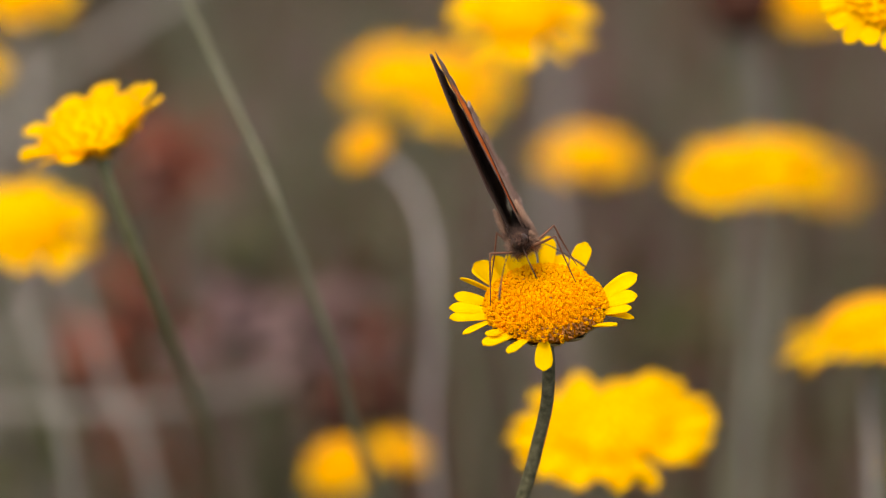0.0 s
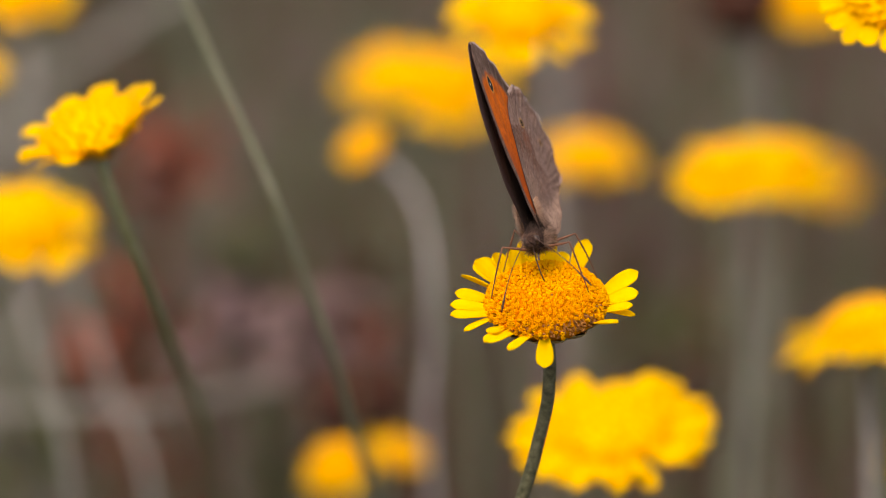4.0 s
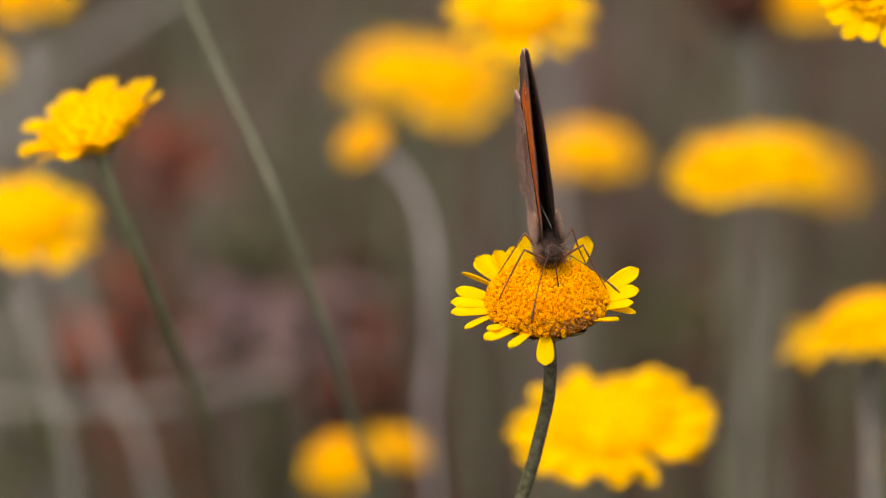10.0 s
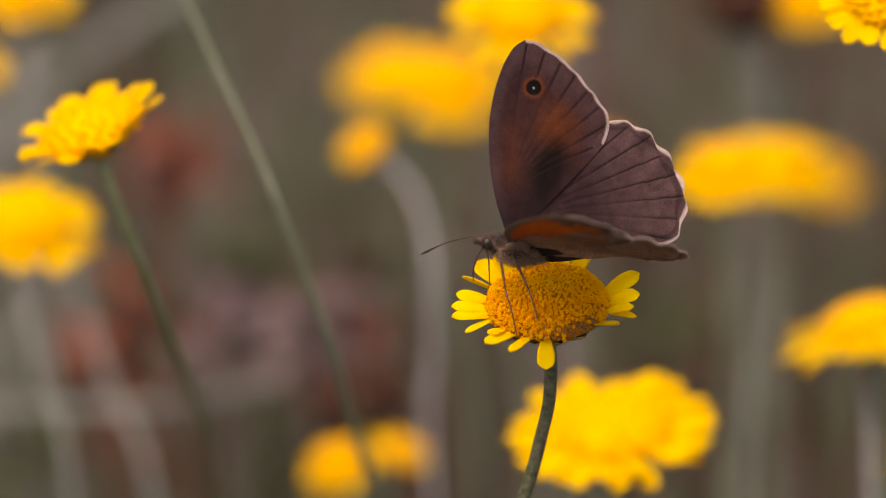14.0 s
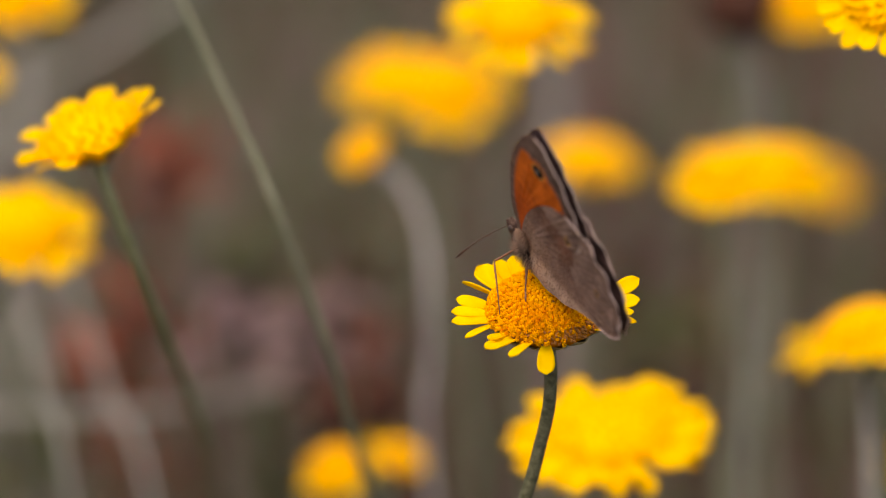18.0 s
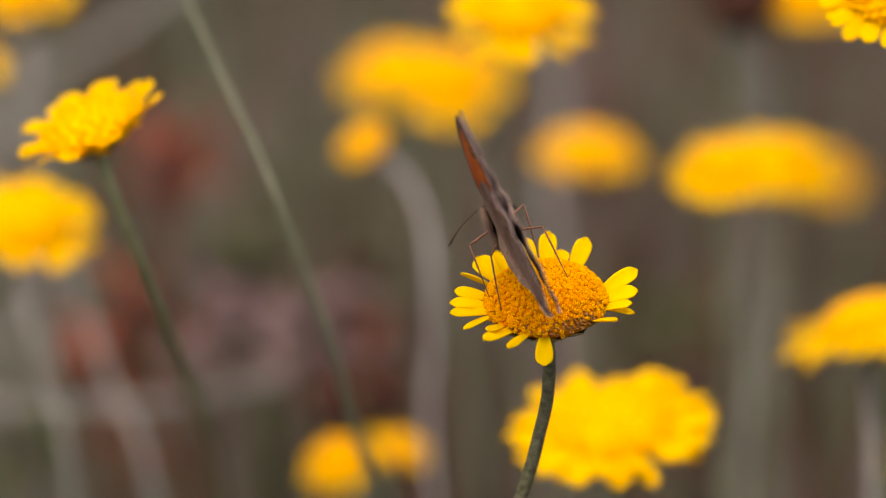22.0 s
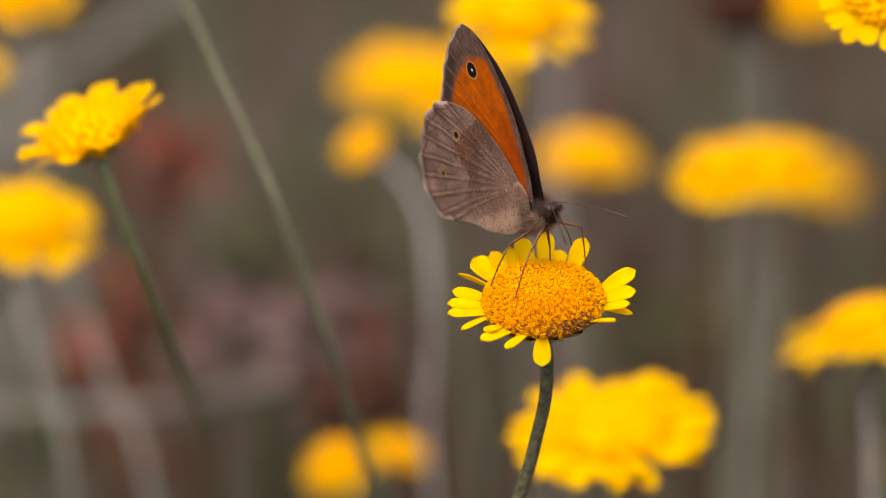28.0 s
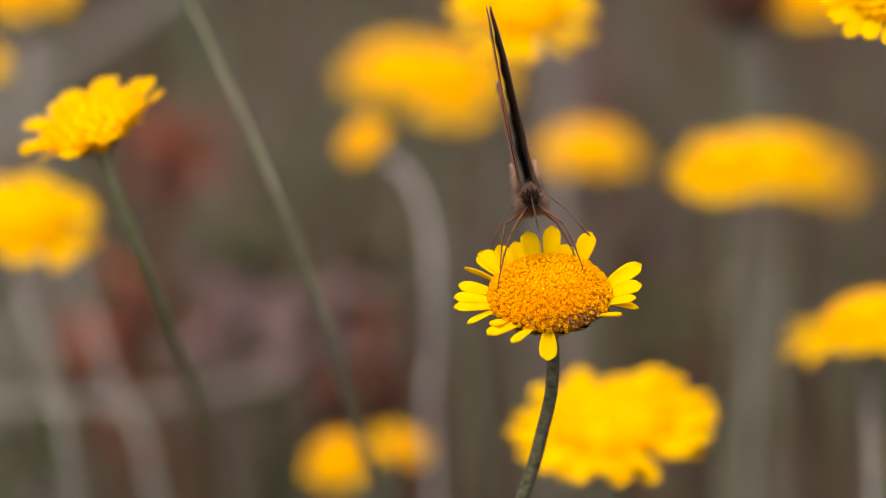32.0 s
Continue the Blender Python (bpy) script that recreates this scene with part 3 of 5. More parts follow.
def leafy(name, at, spread, count, size, material, label, seed):
    """A stem with a loose cluster of small dry leaves round its top."""
    rnd = random.Random(seed)
    at = Vector(at)
    ob, base = stalk(name, down([at + Vector((0, 0, spread * 0.8)), at, at - Vector((0, 0, 0.04))], (at.x + 0.01, at.y), 0.004), 1.0, material, label, "plant", "leafy plants")
    for i in range(count):
        v, f = petal_shape(size * rnd.uniform(0.7, 1.3) * mm, size * 0.42 * mm, 0.2, rnd.uniform(-0.2, 0.3), 0.0, 5, 4)
        leaf = part("leaf", mesh_of("leaf", v, f, material), ob)
        leaf.matrix_basis = Matrix.Translation(at - base + Vector((rnd.gauss(0, 0.3) * spread, rnd.gauss(0, 0.3) * spread, rnd.gauss(0, 0.5) * spread))) @ Euler((rnd.uniform(-1, 1), rnd.uniform(-1.2, 0.6), rnd.uniform(0, 6.28))).to_matrix().to_4x4()


leafy("dry_plant", (-0.0552, 0.3320, 0.2560), 0.011, 22, 9, RUSSET, "russet dry leaves on a thin stem", 51)
leafy("dry_plant", (-0.0164, 0.3220, 0.2120), 0.014, 22, 9, RUSSET, "russet dry leaves on a thin stem", 52)
leafy("dry_plant", (-0.0390, 0.2757, 0.2330), 0.012, 20, 10, MAUVE, "mauve-grey withered leaves on a thin stem", 53)
leafy("dry_plant", (-0.0616, 0.3000, 0.2210), 0.012, 26, 11, RUSSET, "russet dry leaves low on a thin stem", 54)
leafy("dry_plant", (-0.0251, 0.3100, 0.2203), 0.018, 30, 11, MAUVE, "mauve-grey withered leaves on a thin stem", 55)

leafy("green_plant", (-0.0364, 0.3400, 0.2267), 0.012, 24, 10, LEAF, "dull green leaves on a thin stem", 56)
leafy("green_plant", (-0.0869, 0.3400, 0.1938), 0.014, 26, 11, LEAF, "dull green leaves low on a thin stem", 57)
leafy("dry_plant", (-0.0167, 0.3400, 0.2226), 0.010, 22, 9, SPENT, "dark brown withered leaves on a thin stem", 58)
leafy("green_plant", (0.0435, 0.3600, 0.2119), 0.014, 24, 11, LEAF, "dull green leaves on a thin stem", 59)
leafy("dry_plant", (-0.0614, 0.3000, 0.2044), 0.010, 20, 9, RUSSET, "russet dry leaves low on a thin stem", 60)

# ---- ground and meadow ----
gv, gf, gn = [], [], 60
for j in range(gn + 1):
    for i in range(gn + 1):
        a, b = (i / gn * 2 - 1), (j / gn * 2 - 1)
        x, y = (abs(a) ** 3 * 400 + abs(a) * 1.5) * (1 if a > 0 else -1), (abs(b) ** 3 * 400 + abs(b) * 1.5) * (1 if b > 0 else -1)
        near = 1 / (1 + (x * x + y * y) * 0.2)
        gv.append((x, y + 1.0, (noise.noise(Vector((x * 5, y * 5, 0))) * 0.012 + noise.noise(Vector((x * 23, y * 23, 4))) * 0.004) * near))
for j in range(gn):
    for i in range(gn):
        gf.append((j * (gn + 1) + i, j * (gn + 1) + i + 1, (j + 1) * (gn + 1) + i + 1, (j + 1) * (gn + 1) + i))
tagged(new("ground", mesh_of("ground", gv, gf, SOIL)), "bare brown soil and dry litter under the meadow", "ground", kind="structure")


def blades(name, count, y0, y1, h0, h1, w, seed, label, wide=0.20, x0=None, x1=None, material=None):
    """A stand of dry and green blades and stalks, each a bent three-sided sliver."""
    rnd = random.Random(seed)
    verts, faces = [], []
    for _ in range(count):
        y = y0 + (y1 - y0) * rnd.random()
        x = rnd.uniform(-1, 1) * (0.06 + wide * (y + 0.5)) if x0 is None else rnd.uniform(x0, x1)
        h, r = rnd.uniform(h0, h1), w * rnd.uniform(0.5, 1.4)
        lean = Vector((rnd.gauss(0, 0.16), rnd.gauss(0, 0.12), 1)) * h
        curl = Vector((rnd.gauss(0, 0.14), rnd.gauss(0, 0.1), -0.05)) * h
        a = rnd.uniform(0, 6.28)
        k = len(verts)
        for s, q in ((0, 1.0), (0.3, 0.95), (0.6, 0.75), (0.85, 0.5), (1.0, 0.12)):
            c = Vector((x, y, -0.01)) + lean * s + curl * s * s
            for e in range(3):
                verts.append(c + Vector((math.cos(a + e * 2.094), math.sin(a + e * 2.094), 0)) * r * q)
        for s in range(4):
            for e in range(3):
                faces.append((k + s * 3 + e, k + s * 3 + (e + 1) % 3, k + s * 3 + 3 + (e + 1) % 3, k + s * 3 + 3 + e))
    tagged(new(name, mesh_of(name, verts, faces, material or MEADOW)), label, "meadow", kind="stuff")


blades("meadow_grass", 2600, 0.42, 1.1, 0.14, 0.29, 0.0021, 61, "dense dry brown and olive meadow stems")
blades("meadow_grass", 5200, 0.95, 2.6, 0.20, 0.36, 0.0035, 62, "dense dry brown and olive meadow stems, farther back")
blades("meadow_grass", 3000, 2.4, 6.0, 0.25, 0.50, 0.008, 63, "distant meadow of dry brown and olive stems", 0.35)
blades("green_grass", 90, 0.45, 0.75, 0.10, 0.165, 0.0022, 64, "clump of olive green grass among dry stems", x0=0.065, x1=0.135, material=GREENS)
blades("green_grass", 110, 0.40, 0.75, 0.14, 0.22, 0.0022, 65, "clump of olive grass behind the flowers", x0=0.03, x1=0.085, material=OLIVES)
blades("green_grass", 110, 0.40, 0.80, 0.15, 0.24, 0.0022, 66, "clump of grey-green grass among dry stems", x0=-0.15, x1=-0.075, material=GREYS)
blades("green_grass", 90, 0.80, 1.30, 0.22, 0.34, 0.0028, 67, "tall grey-green grass farther back", x0=-0.20, x1=-0.10, material=GREYS)
blades("green_grass", 45, 0.42, 0.62, 0.13, 0.195, 0.0020, 68, "small clump of dark green grass", x0=-0.065, x1=-0.035, material=GREENS)
blades("dry_grass_clump", 80, 0.38, 0.60, 0.12, 0.19, 0.0020, 69, "clump of dry red-brown stems", x0=-0.045, x1=0.005, material=UMBERS)
blades("dry_grass_clump", 40, 0.45, 0.75, 0.10, 0.17, 0.0020, 70, "clump of dry red-brown stems", x0=-0.105, x1=-0.07, material=UMBERS)
blades("green_grass", 60, 0.50, 0.90, 0.18, 0.26, 0.0022, 71, "thin grey-green grass behind the flowers", x0=0.05, x1=0.11, material=GREYS)

MAUVES = by_piece("mauve_blades", [(0.18, 0.11, 0.118), (0.25, 0.18, 0.19), (0.10, 0.042, 0.038), (0.16, 0.052, 0.036), (0.14, 0.10, 0.095), (0.21, 0.135, 0.142)])
blades("dry_grass_clump", 110, 0.17, 0.40, 0.14, 0.245, 0.0009, 72, "thin dry mauve and russet stems", x0=-0.12, x1=-0.005, material=MAUVES)
blades("dry_grass_clump", 60, 0.20, 0.45, 0.15, 0.26, 0.0009, 73, "thin dry mauve and russet stems", x0=0.085, x1=0.14, material=MAUVES)
blades("green_grass", 130, 0.20, 0.50, 0.13, 0.25, 0.0011, 74, "thin olive green stems among the flowers", x0=0.0, x1=0.085, material=OLIVES)
blades("dry_grass_clump", 45, 0.30, 0.60, 0.20, 0.30, 0.0011, 75, "tall thin dry mauve and russet stems", x0=-0.14, x1=0.14, material=MAUVES)
blades("green_grass", 150, 0.12, 0.45, 0.17, 0.30, 0.0008, 76, "thin grey-green stems between the flowers", x0=-0.13, x1=-0.01, material=GREYS)
blades("green_grass", 60, 0.15, 0.45, 0.17, 0.29, 0.0008, 77, "thin grey-green stems between the flowers", x0=0.02, x1=0.12, material=GREYS)
blades("green_grass", 70, 0.15, 0.40, 0.13, 0.24, 0.0011, 78, "thin olive green stems among the flowers", x0=-0.11, x1=0.0, material=GREENS)
blades("dry_grass_clump", 50, 0.12, 0.30, 0.15, 0.22, 0.0012, 79, "thin dark red-brown stems low among the flowers", x0=-0.09, x1=0.02, material=UMBERS)
blades("green_grass", 70, 0.10, 0.30, 0.15, 0.25, 0.0013, 80, "olive green stems among dry ones", x0=-0.10, x1=0.0, material=OLIVES)
blades("green_grass", 46, 0.16, 0.34, 0.16, 0.235, 0.0012, 87, "grey-green stems low among the dry ones", x0=-0.105, x1=-0.055, material=GREYS)
blades("green_grass", 40, 0.25, 0.45, 0.12, 0.22, 0.0016, 81, "dark green stems behind the flowers", x0=0.045, x1=0.075, material=GREENS)
# stands of one kind, side by side behind the flowers
for count, x0, x1, h0, h1, y0, material, label in (
        (14, 0.040, 0.048, 0.14, 0.19, 0.42, GREENS, "narrow stand of dark green stalks"), (16, 0.056, 0.067, 0.17, 0.24, 0.40, MAUVES, "narrow stand of mauve dry stalks"),
        (8, 0.058, 0.066, 0.15, 0.22, 0.44, UMBERS, "narrow stand of red-brown stalks"), (12, 0.074, 0.082, 0.15, 0.24, 0.42, GREENS, "narrow stand of green stalks"),
        (16, 0.088, 0.100, 0.17, 0.27, 0.40, MAUVES, "narrow stand of mauve dry stalks"), (18, 0.034, 0.054, 0.23, 0.30, 0.48, MAUVES, "tall stand of mauve dry stalks"),
        (16, -0.046, -0.030, 0.20, 0.28, 0.42, MAUVES, "narrow stand of mauve dry stalks"), (14, -0.064, -0.050, 0.22, 0.30, 0.42, GREYS, "tall stand of grey-green stalks"),
        (12, -0.034, -0.022, 0.16, 0.23, 0.36, UMBERS, "narrow stand of red-brown stalks"), (12, -0.100, -0.086, 0.14, 0.20, 0.34, GREENS, "narrow stand of green stalks")):
    blades("stalk_clump", count, y0, y0 + 0.12, h0, h1, 0.0017, 100 + count + int(1000 * abs(x0)), label, x0=x0, x1=x1, material=material)
# broad stalks and leaves among the dry stems farther back
blades("dry_leaf_clump", 30, 0.45, 0.95, 0.22, 0.35, 0.0026, 82, "broad grey-green leaves in the meadow", x0=-0.20, x1=0.20, material=GREYS)
blades("dry_leaf_clump", 26, 0.45, 0.90, 0.20, 0.33, 0.0026, 83, "broad olive leaves in the meadow", x0=-0.20, x1=0.20, material=OLIVES)
blades("dry_leaf_clump", 26, 0.45, 0.90, 0.20, 0.33, 0.0024, 84, "broad mauve and russet dry leaves in the meadow", x0=-0.20, x1=0.20, material=MAUVES)
blades("dry_leaf_clump", 22, 0.35, 0.70, 0.17, 0.30, 0.0020, 85, "dark green leaves in the meadow", x0=-0.16, x1=0.16, material=GREENS)
blades("dry_leaf_clump", 18, 0.40, 0.70, 0.18, 0.30, 0.0022, 86, "dark red-brown dry leaves in the meadow", x0=-0.17, x1=0.17, material=UMBERS)


def meadow_round(name, rings, seed, label):
    """The meadow goes on all about, as dense as before the lens, with a narrow lane where the camera stands and looks.
    rings: inner and outer radius, blades to the square metre, least and most height, half width."""
    rng = np.random.default_rng(seed)
    at, size = [], []
    for inner, outer, dense, h0, h1, w in rings:
        k = int(math.pi * (outer ** 2 - inner ** 2) * dense)
        r, a = np.sqrt(rng.uniform(inner ** 2, outer ** 2, k)), rng.uniform(0, 2 * math.pi, k)
        at.append(np.stack([r * np.cos(a), r * np.sin(a)], 1))
        size.append(np.stack([rng.uniform(h0, h1, k), w * rng.uniform(0.5, 1.4, k)], 1))
    at, size = np.concatenate(at), np.concatenate(size)
    lane = 0.06 + np.where(at[:, 1] < 2.5, 0.20, 0.35) * np.maximum(at[:, 1] + 0.5, 0)
    keep = (np.abs(at[:, 0]) > lane) | (at[:, 1] < -0.62) | (at[:, 1] > 6.0)
    at, size = at[keep], size[keep]
    k = len(at)
    h, w = size[:, :1], size[:, 1]
    lean = np.concatenate([rng.normal(0, 0.18, (k, 2)), np.ones((k, 1))], 1) * h
    curl = np.concatenate([rng.normal(0, 0.14, (k, 2)), np.full((k, 1), -0.06)], 1) * h
    base = np.concatenate([at, np.full((k, 1), -0.01)], 1)
    turn = rng.uniform(0, 2 * math.pi, k)
    co = np.empty((k, 9, 3), np.float32)
    for i, (s, q) in enumerate(((0.0, 1.0), (0.55, 0.8), (1.0, 0.12))):
        for e in range(3):
            co[:, i * 3 + e] = base + lean * s + curl * s * s
            co[:, i * 3 + e, 0] += np.cos(turn + e * 2.094) * w * q
            co[:, i * 3 + e, 1] += np.sin(turn + e * 2.094) * w * q
    quads = np.array([(s * 3 + e, s * 3 + (e + 1) % 3, s * 3 + 3 + (e + 1) % 3, s * 3 + 3 + e) for s in range(2) for e in range(3)])
    corner = (quads[None] + 9 * np.arange(k)[:, None, None]).ravel()
    me = bpy.data.meshes.new(name)
    me.vertices.add(k * 9)
    me.vertices.foreach_set("co", co.ravel())
    me.loops.add(len(corner))
    me.loops.foreach_set("vertex_index", corner.astype(np.int32))
    me.polygons.add(k * 6)
    me.polygons.foreach_set("loop_start", np.arange(0, len(corner), 4, dtype=np.int32))
    me.update(calc_edges=True)
    me.materials.append(MEADOW)
    tagged(new(name, me), label, "meadow", kind="stuff")


meadow_round("meadow_grass", [(0.10, 0.45, 5000, 0.10, 0.22, 0.0014), (0.45, 1.1, 6000, 0.14, 0.29, 0.0021), (1.1, 2.6, 2800, 0.20, 0.36, 0.0035), (2.6, 3.4, 1500, 0.22, 0.40, 0.0045), (3.4, 4.6, 700, 0.24, 0.45, 0.006), (4.6, 8.0, 330, 0.25, 0.50, 0.008)], 90, "dry brown and olive meadow all around")
blades("green_grass", 34, 0.30, 0.60, 0.20, 0.31, 0.0015, 91, "grey-green stalks standing behind the flowers", x0=-0.15, x1=-0.02, material=GREYS)
blades("green_grass", 22, 0.30, 0.60, 0.18, 0.29, 0.0016, 92, "dark green stalks standing behind the flowers", x0=-0.14, x1=0.12, material=GREENS)
blades("dry_grass_clump", 30, 0.28, 0.60, 0.18, 0.30, 0.0016, 93, "mauve dry stalks standing behind the flowers", x0=-0.13, x1=0.15, material=MAUVES)
blades("dry_grass_clump", 14, 0.25, 0.45, 0.16, 0.25, 0.0016, 94, "dark red-brown stalks standing behind the flowers", x0=-0.11, x1=0.03, material=UMBERS)


# ---- the butterfly: x forwards, y to its left, z up from the wings' hinge, in mm until meshed ----
def along(points, n):
    """n points evenly spaced along a smooth curve in the wing's plane."""
    line = np.array([(p.x, p.y) for p in spline([(a, b, 0) for a, b in points], 12)])
    d = np.concatenate([[0], np.cumsum(np.hypot(*np.diff(line, axis=0).T))])
    s = np.linspace(0, d[-1], n)
    return np.stack([np.interp(s, d, line[:, 0]), np.interp(s, d, line[:, 1])], 1)


FORE_LEAD = [(0.7, 0), (1.3, 2), (2.1, 5), (2.6, 9), (2.6, 13), (2.0, 17), (0.8, 20.6), (-0.6, 23.0), (-2.0, 24.0)]
FORE_REAR = [(-0.4, 0), (-2.6, 2.4), (-6.8, 6.4), (-9.4, 8.9), (-11.4, 11.3), (-12.1, 13.8), (-11.4, 15.7), (-9.9, 17.8), (-8.0, 20.2), (-6.0, 22.1), (-3.9, 23.5), (-2.4, 24.0)]
HIND_LEAD = [(0.1, 0.4), (-0.3, 4.2), (-1.8, 8.4), (-4.3, 12.1), (-7.1, 14.5), (-9.9, 15.5), (-12.2, 15.7), (-14.4, 14.9), (-16.6, 13.2), (-18.6, 10.9), (-19.8, 8.8)]
HIND_REAR = [(-0.6, -1.2), (-4, -2.3), (-8, -1.7), (-12.8, 0.0), (-16.8, 1.1), (-19.0, 1.7), (-20.2, 3.6), (-20.4, 6.2), (-20.1, 8.2)]
FORE_RIM, HIND_RIM = FORE_REAR[4:], HIND_LEAD[5:] + HIND_REAR[:3:-1]
FORE_EYE, HIND_EYES = (-3.0, 18.2), (((-9.96, 11.18), 0.40), ((-15.75, 7.04), 0.30), ((-16.8, 4.3), 0.16))


def off_line(p, points):
    """Distance of the points p from a chain of short lines."""
    q = along(points, 60)
    best = np.full(len(p), 1e9)
    for a, b in zip(q[:-1], q[1:]):
        d = b - a
        t = np.clip(((p - a) @ d) / (d @ d), 0, 1)
        best = np.minimum(best, np.hypot(*(p - a - t[:, None] * d).T))
    return best


def step(x, a, b):
    t = np.clip((x - a) / (b - a), 0, 1)
    return t * t * (3 - 2 * t)


def blend(c, colour, k):
    return c + (np.array(colour) - c) * np.asarray(k)[:, None]


def veins(p, hub, ends, width):
    best = np.full(len(p), 1e9)
    for e in ends:
        a, b = np.array(hub), np.array(e)
        d = b - a
        t = np.clip(((p - a) @ d) / (d @ d), 0.12, 1)
        bow = 0.5 * np.sin(t * math.pi)
        best = np.minimum(best, np.hypot(*(p - a - t[:, None] * d - bow[:, None] * np.array([0.3, 0.3])).T))
    return 1 - step(best, width * 0.4, width)


def best_vein(p):
    best = np.full(len(p), 1e9)
    for e in HIND_ENDS:
        a, d = np.array((-1.5, 3.0)), np.array(e) - np.array((-1.5, 3.0))
        t = np.clip(((p - a) @ d) / (d @ d), 0.12, 1)
        best = np.minimum(best, np.hypot(*(p - a - t[:, None] * d - 0.15 * np.sin(t * math.pi)[:, None]).T))
    return best


def ripple(p, scale, seed):
    return np.array([noise.fractal(Vector((x * scale, y * scale, seed)), 1.0, 2.0, 3) for x, y in p])


FORE_ENDS = [tuple(q) for q in along(FORE_RIM, 8)]
HIND_ENDS = [tuple(q) for q in along(HIND_RIM, 9)]


def fore_colours(p, under):
    rim, lead, eye = off_line(p, FORE_RIM), off_line(p, FORE_LEAD), np.hypot(*(p - np.array(FORE_EYE)).T)
    rag, fleck = ripple(p, 0.9, 3.0), ripple(p, 3.0, 4.0)
    lines = veins(p, (0.6, 6.0), FORE_ENDS, 0.20)
    if under:
        c = np.tile(np.array([0.145, 0.092, 0.072]), (len(p), 1))
        c = blend(c, (0.20, 0.135, 0.110), 0.7 * step(rag, -0.1, 0.5))
        c = blend(c, (0.055, 0.031, 0.025), 0.85 * step(rim, 3.0, 1.4) * step(rim, 0.3, 0.8) * step(p[:, 1], 22.5, 19.5))
        c = blend(c, (0.20, 0.145, 0.118), 0.6 * lines * step(rim, 3.0, 1.5))
        c = blend(c, (0.06, 0.036, 0.029), 0.5 * step(fleck, 0.12, 0.45))
        tip = 20.0 - np.where(p[:, 0] < -3, 0.50, 0.15) * np.abs(p[:, 0] + 3)
        field = step(rim + 0.3 * rag, 1.9, 2.8) * step(lead + 0.15 * fleck, 0.5, 1.3) * step(tip - p[:, 1] + 0.4 * rag, -0.4, 0.9)
        warm = blend(np.tile(np.array([0.60, 0.118, 0.003]), (len(p), 1)), (0.46, 0.072, 0.002), step(p[:, 1], 16, 6))
        warm = blend(warm, (0.38, 0.066, 0.003), 0.3 * step(rag, 0.0, 0.5))
        warm = blend(warm, (0.26, 0.05, 0.004), 0.45 * lines * step(rim, 7, 3))
        c = c + (warm - c) * field[:, None]
        c = blend(c, (0.64, 0.29, 0.06), step(eye, 1.28, 1.10))
        c = blend(c, (0.008, 0.006, 0.006), step(eye, 1.08, 0.92))
        c = blend(c, (0.62, 0.66, 0.72), step(np.hypot(*(p - np.array(FORE_EYE) - np.array((0.10, 0.06))).T), 0.24, 0.12))
    else:
        c = np.tile(np.array([0.034, 0.0162, 0.0168]), (len(p), 1))
        c = blend(c, (0.068, 0.036, 0.037), 0.85 * step(rim, 5.0, 0.8))
        c = blend(c, (0.058, 0.036, 0.040), 0.7 * step(lead, 1.8, 0.5))
        flush = np.exp(-(((p[:, 0] + 5.8) / 2.7) ** 2 + ((p[:, 1] - 13.2) / 3.0) ** 2))
        flush += 0.35 * np.exp(-(((p[:, 0] - 0.0) / 1.8) ** 2 + ((p[:, 1] - 9.5) / 5.0) ** 2))
        c = blend(c, (0.23, 0.056, 0.009), np.clip(0.44 * flush + 0.03 * rag, 0, 0.85) * step(rim, 1.8, 3.6))
        mark = np.exp(-(((p[:, 0] + 4.4 + 0.30 * (p[:, 1] - 8)) / 2.1) ** 2 + ((p[:, 1] - 8.0) / 4.2) ** 2))
        c = blend(c, (0.009, 0.006, 0.0055), np.clip(1.3 * mark, 0, 0.92))
        c = blend(c, (0.014, 0.009, 0.009), 0.75 * step(np.hypot(p[:, 0], p[:, 1]), 9.0, 2.0))
        c = blend(c, (0.012, 0.006, 0.006), 0.8 * lines * step(rim, 5.5, 2.5) * step(rim, 0.3, 0.7))
        c = blend(c, (0.20, 0.050, 0.010), 0.5 * step(eye, 1.7, 0.9))
        c = blend(c, (0.006, 0.005, 0.005), step(eye, 1.05, 0.85))
        c = blend(c, (0.35, 0.36, 0.40), step(eye, 0.18, 0.08))
    return blend(c, (0.44, 0.33, 0.315) if not under else (0.54, 0.43, 0.39), 0.9 * step(rim + 0.10 * rag, 0.42, 0.18))


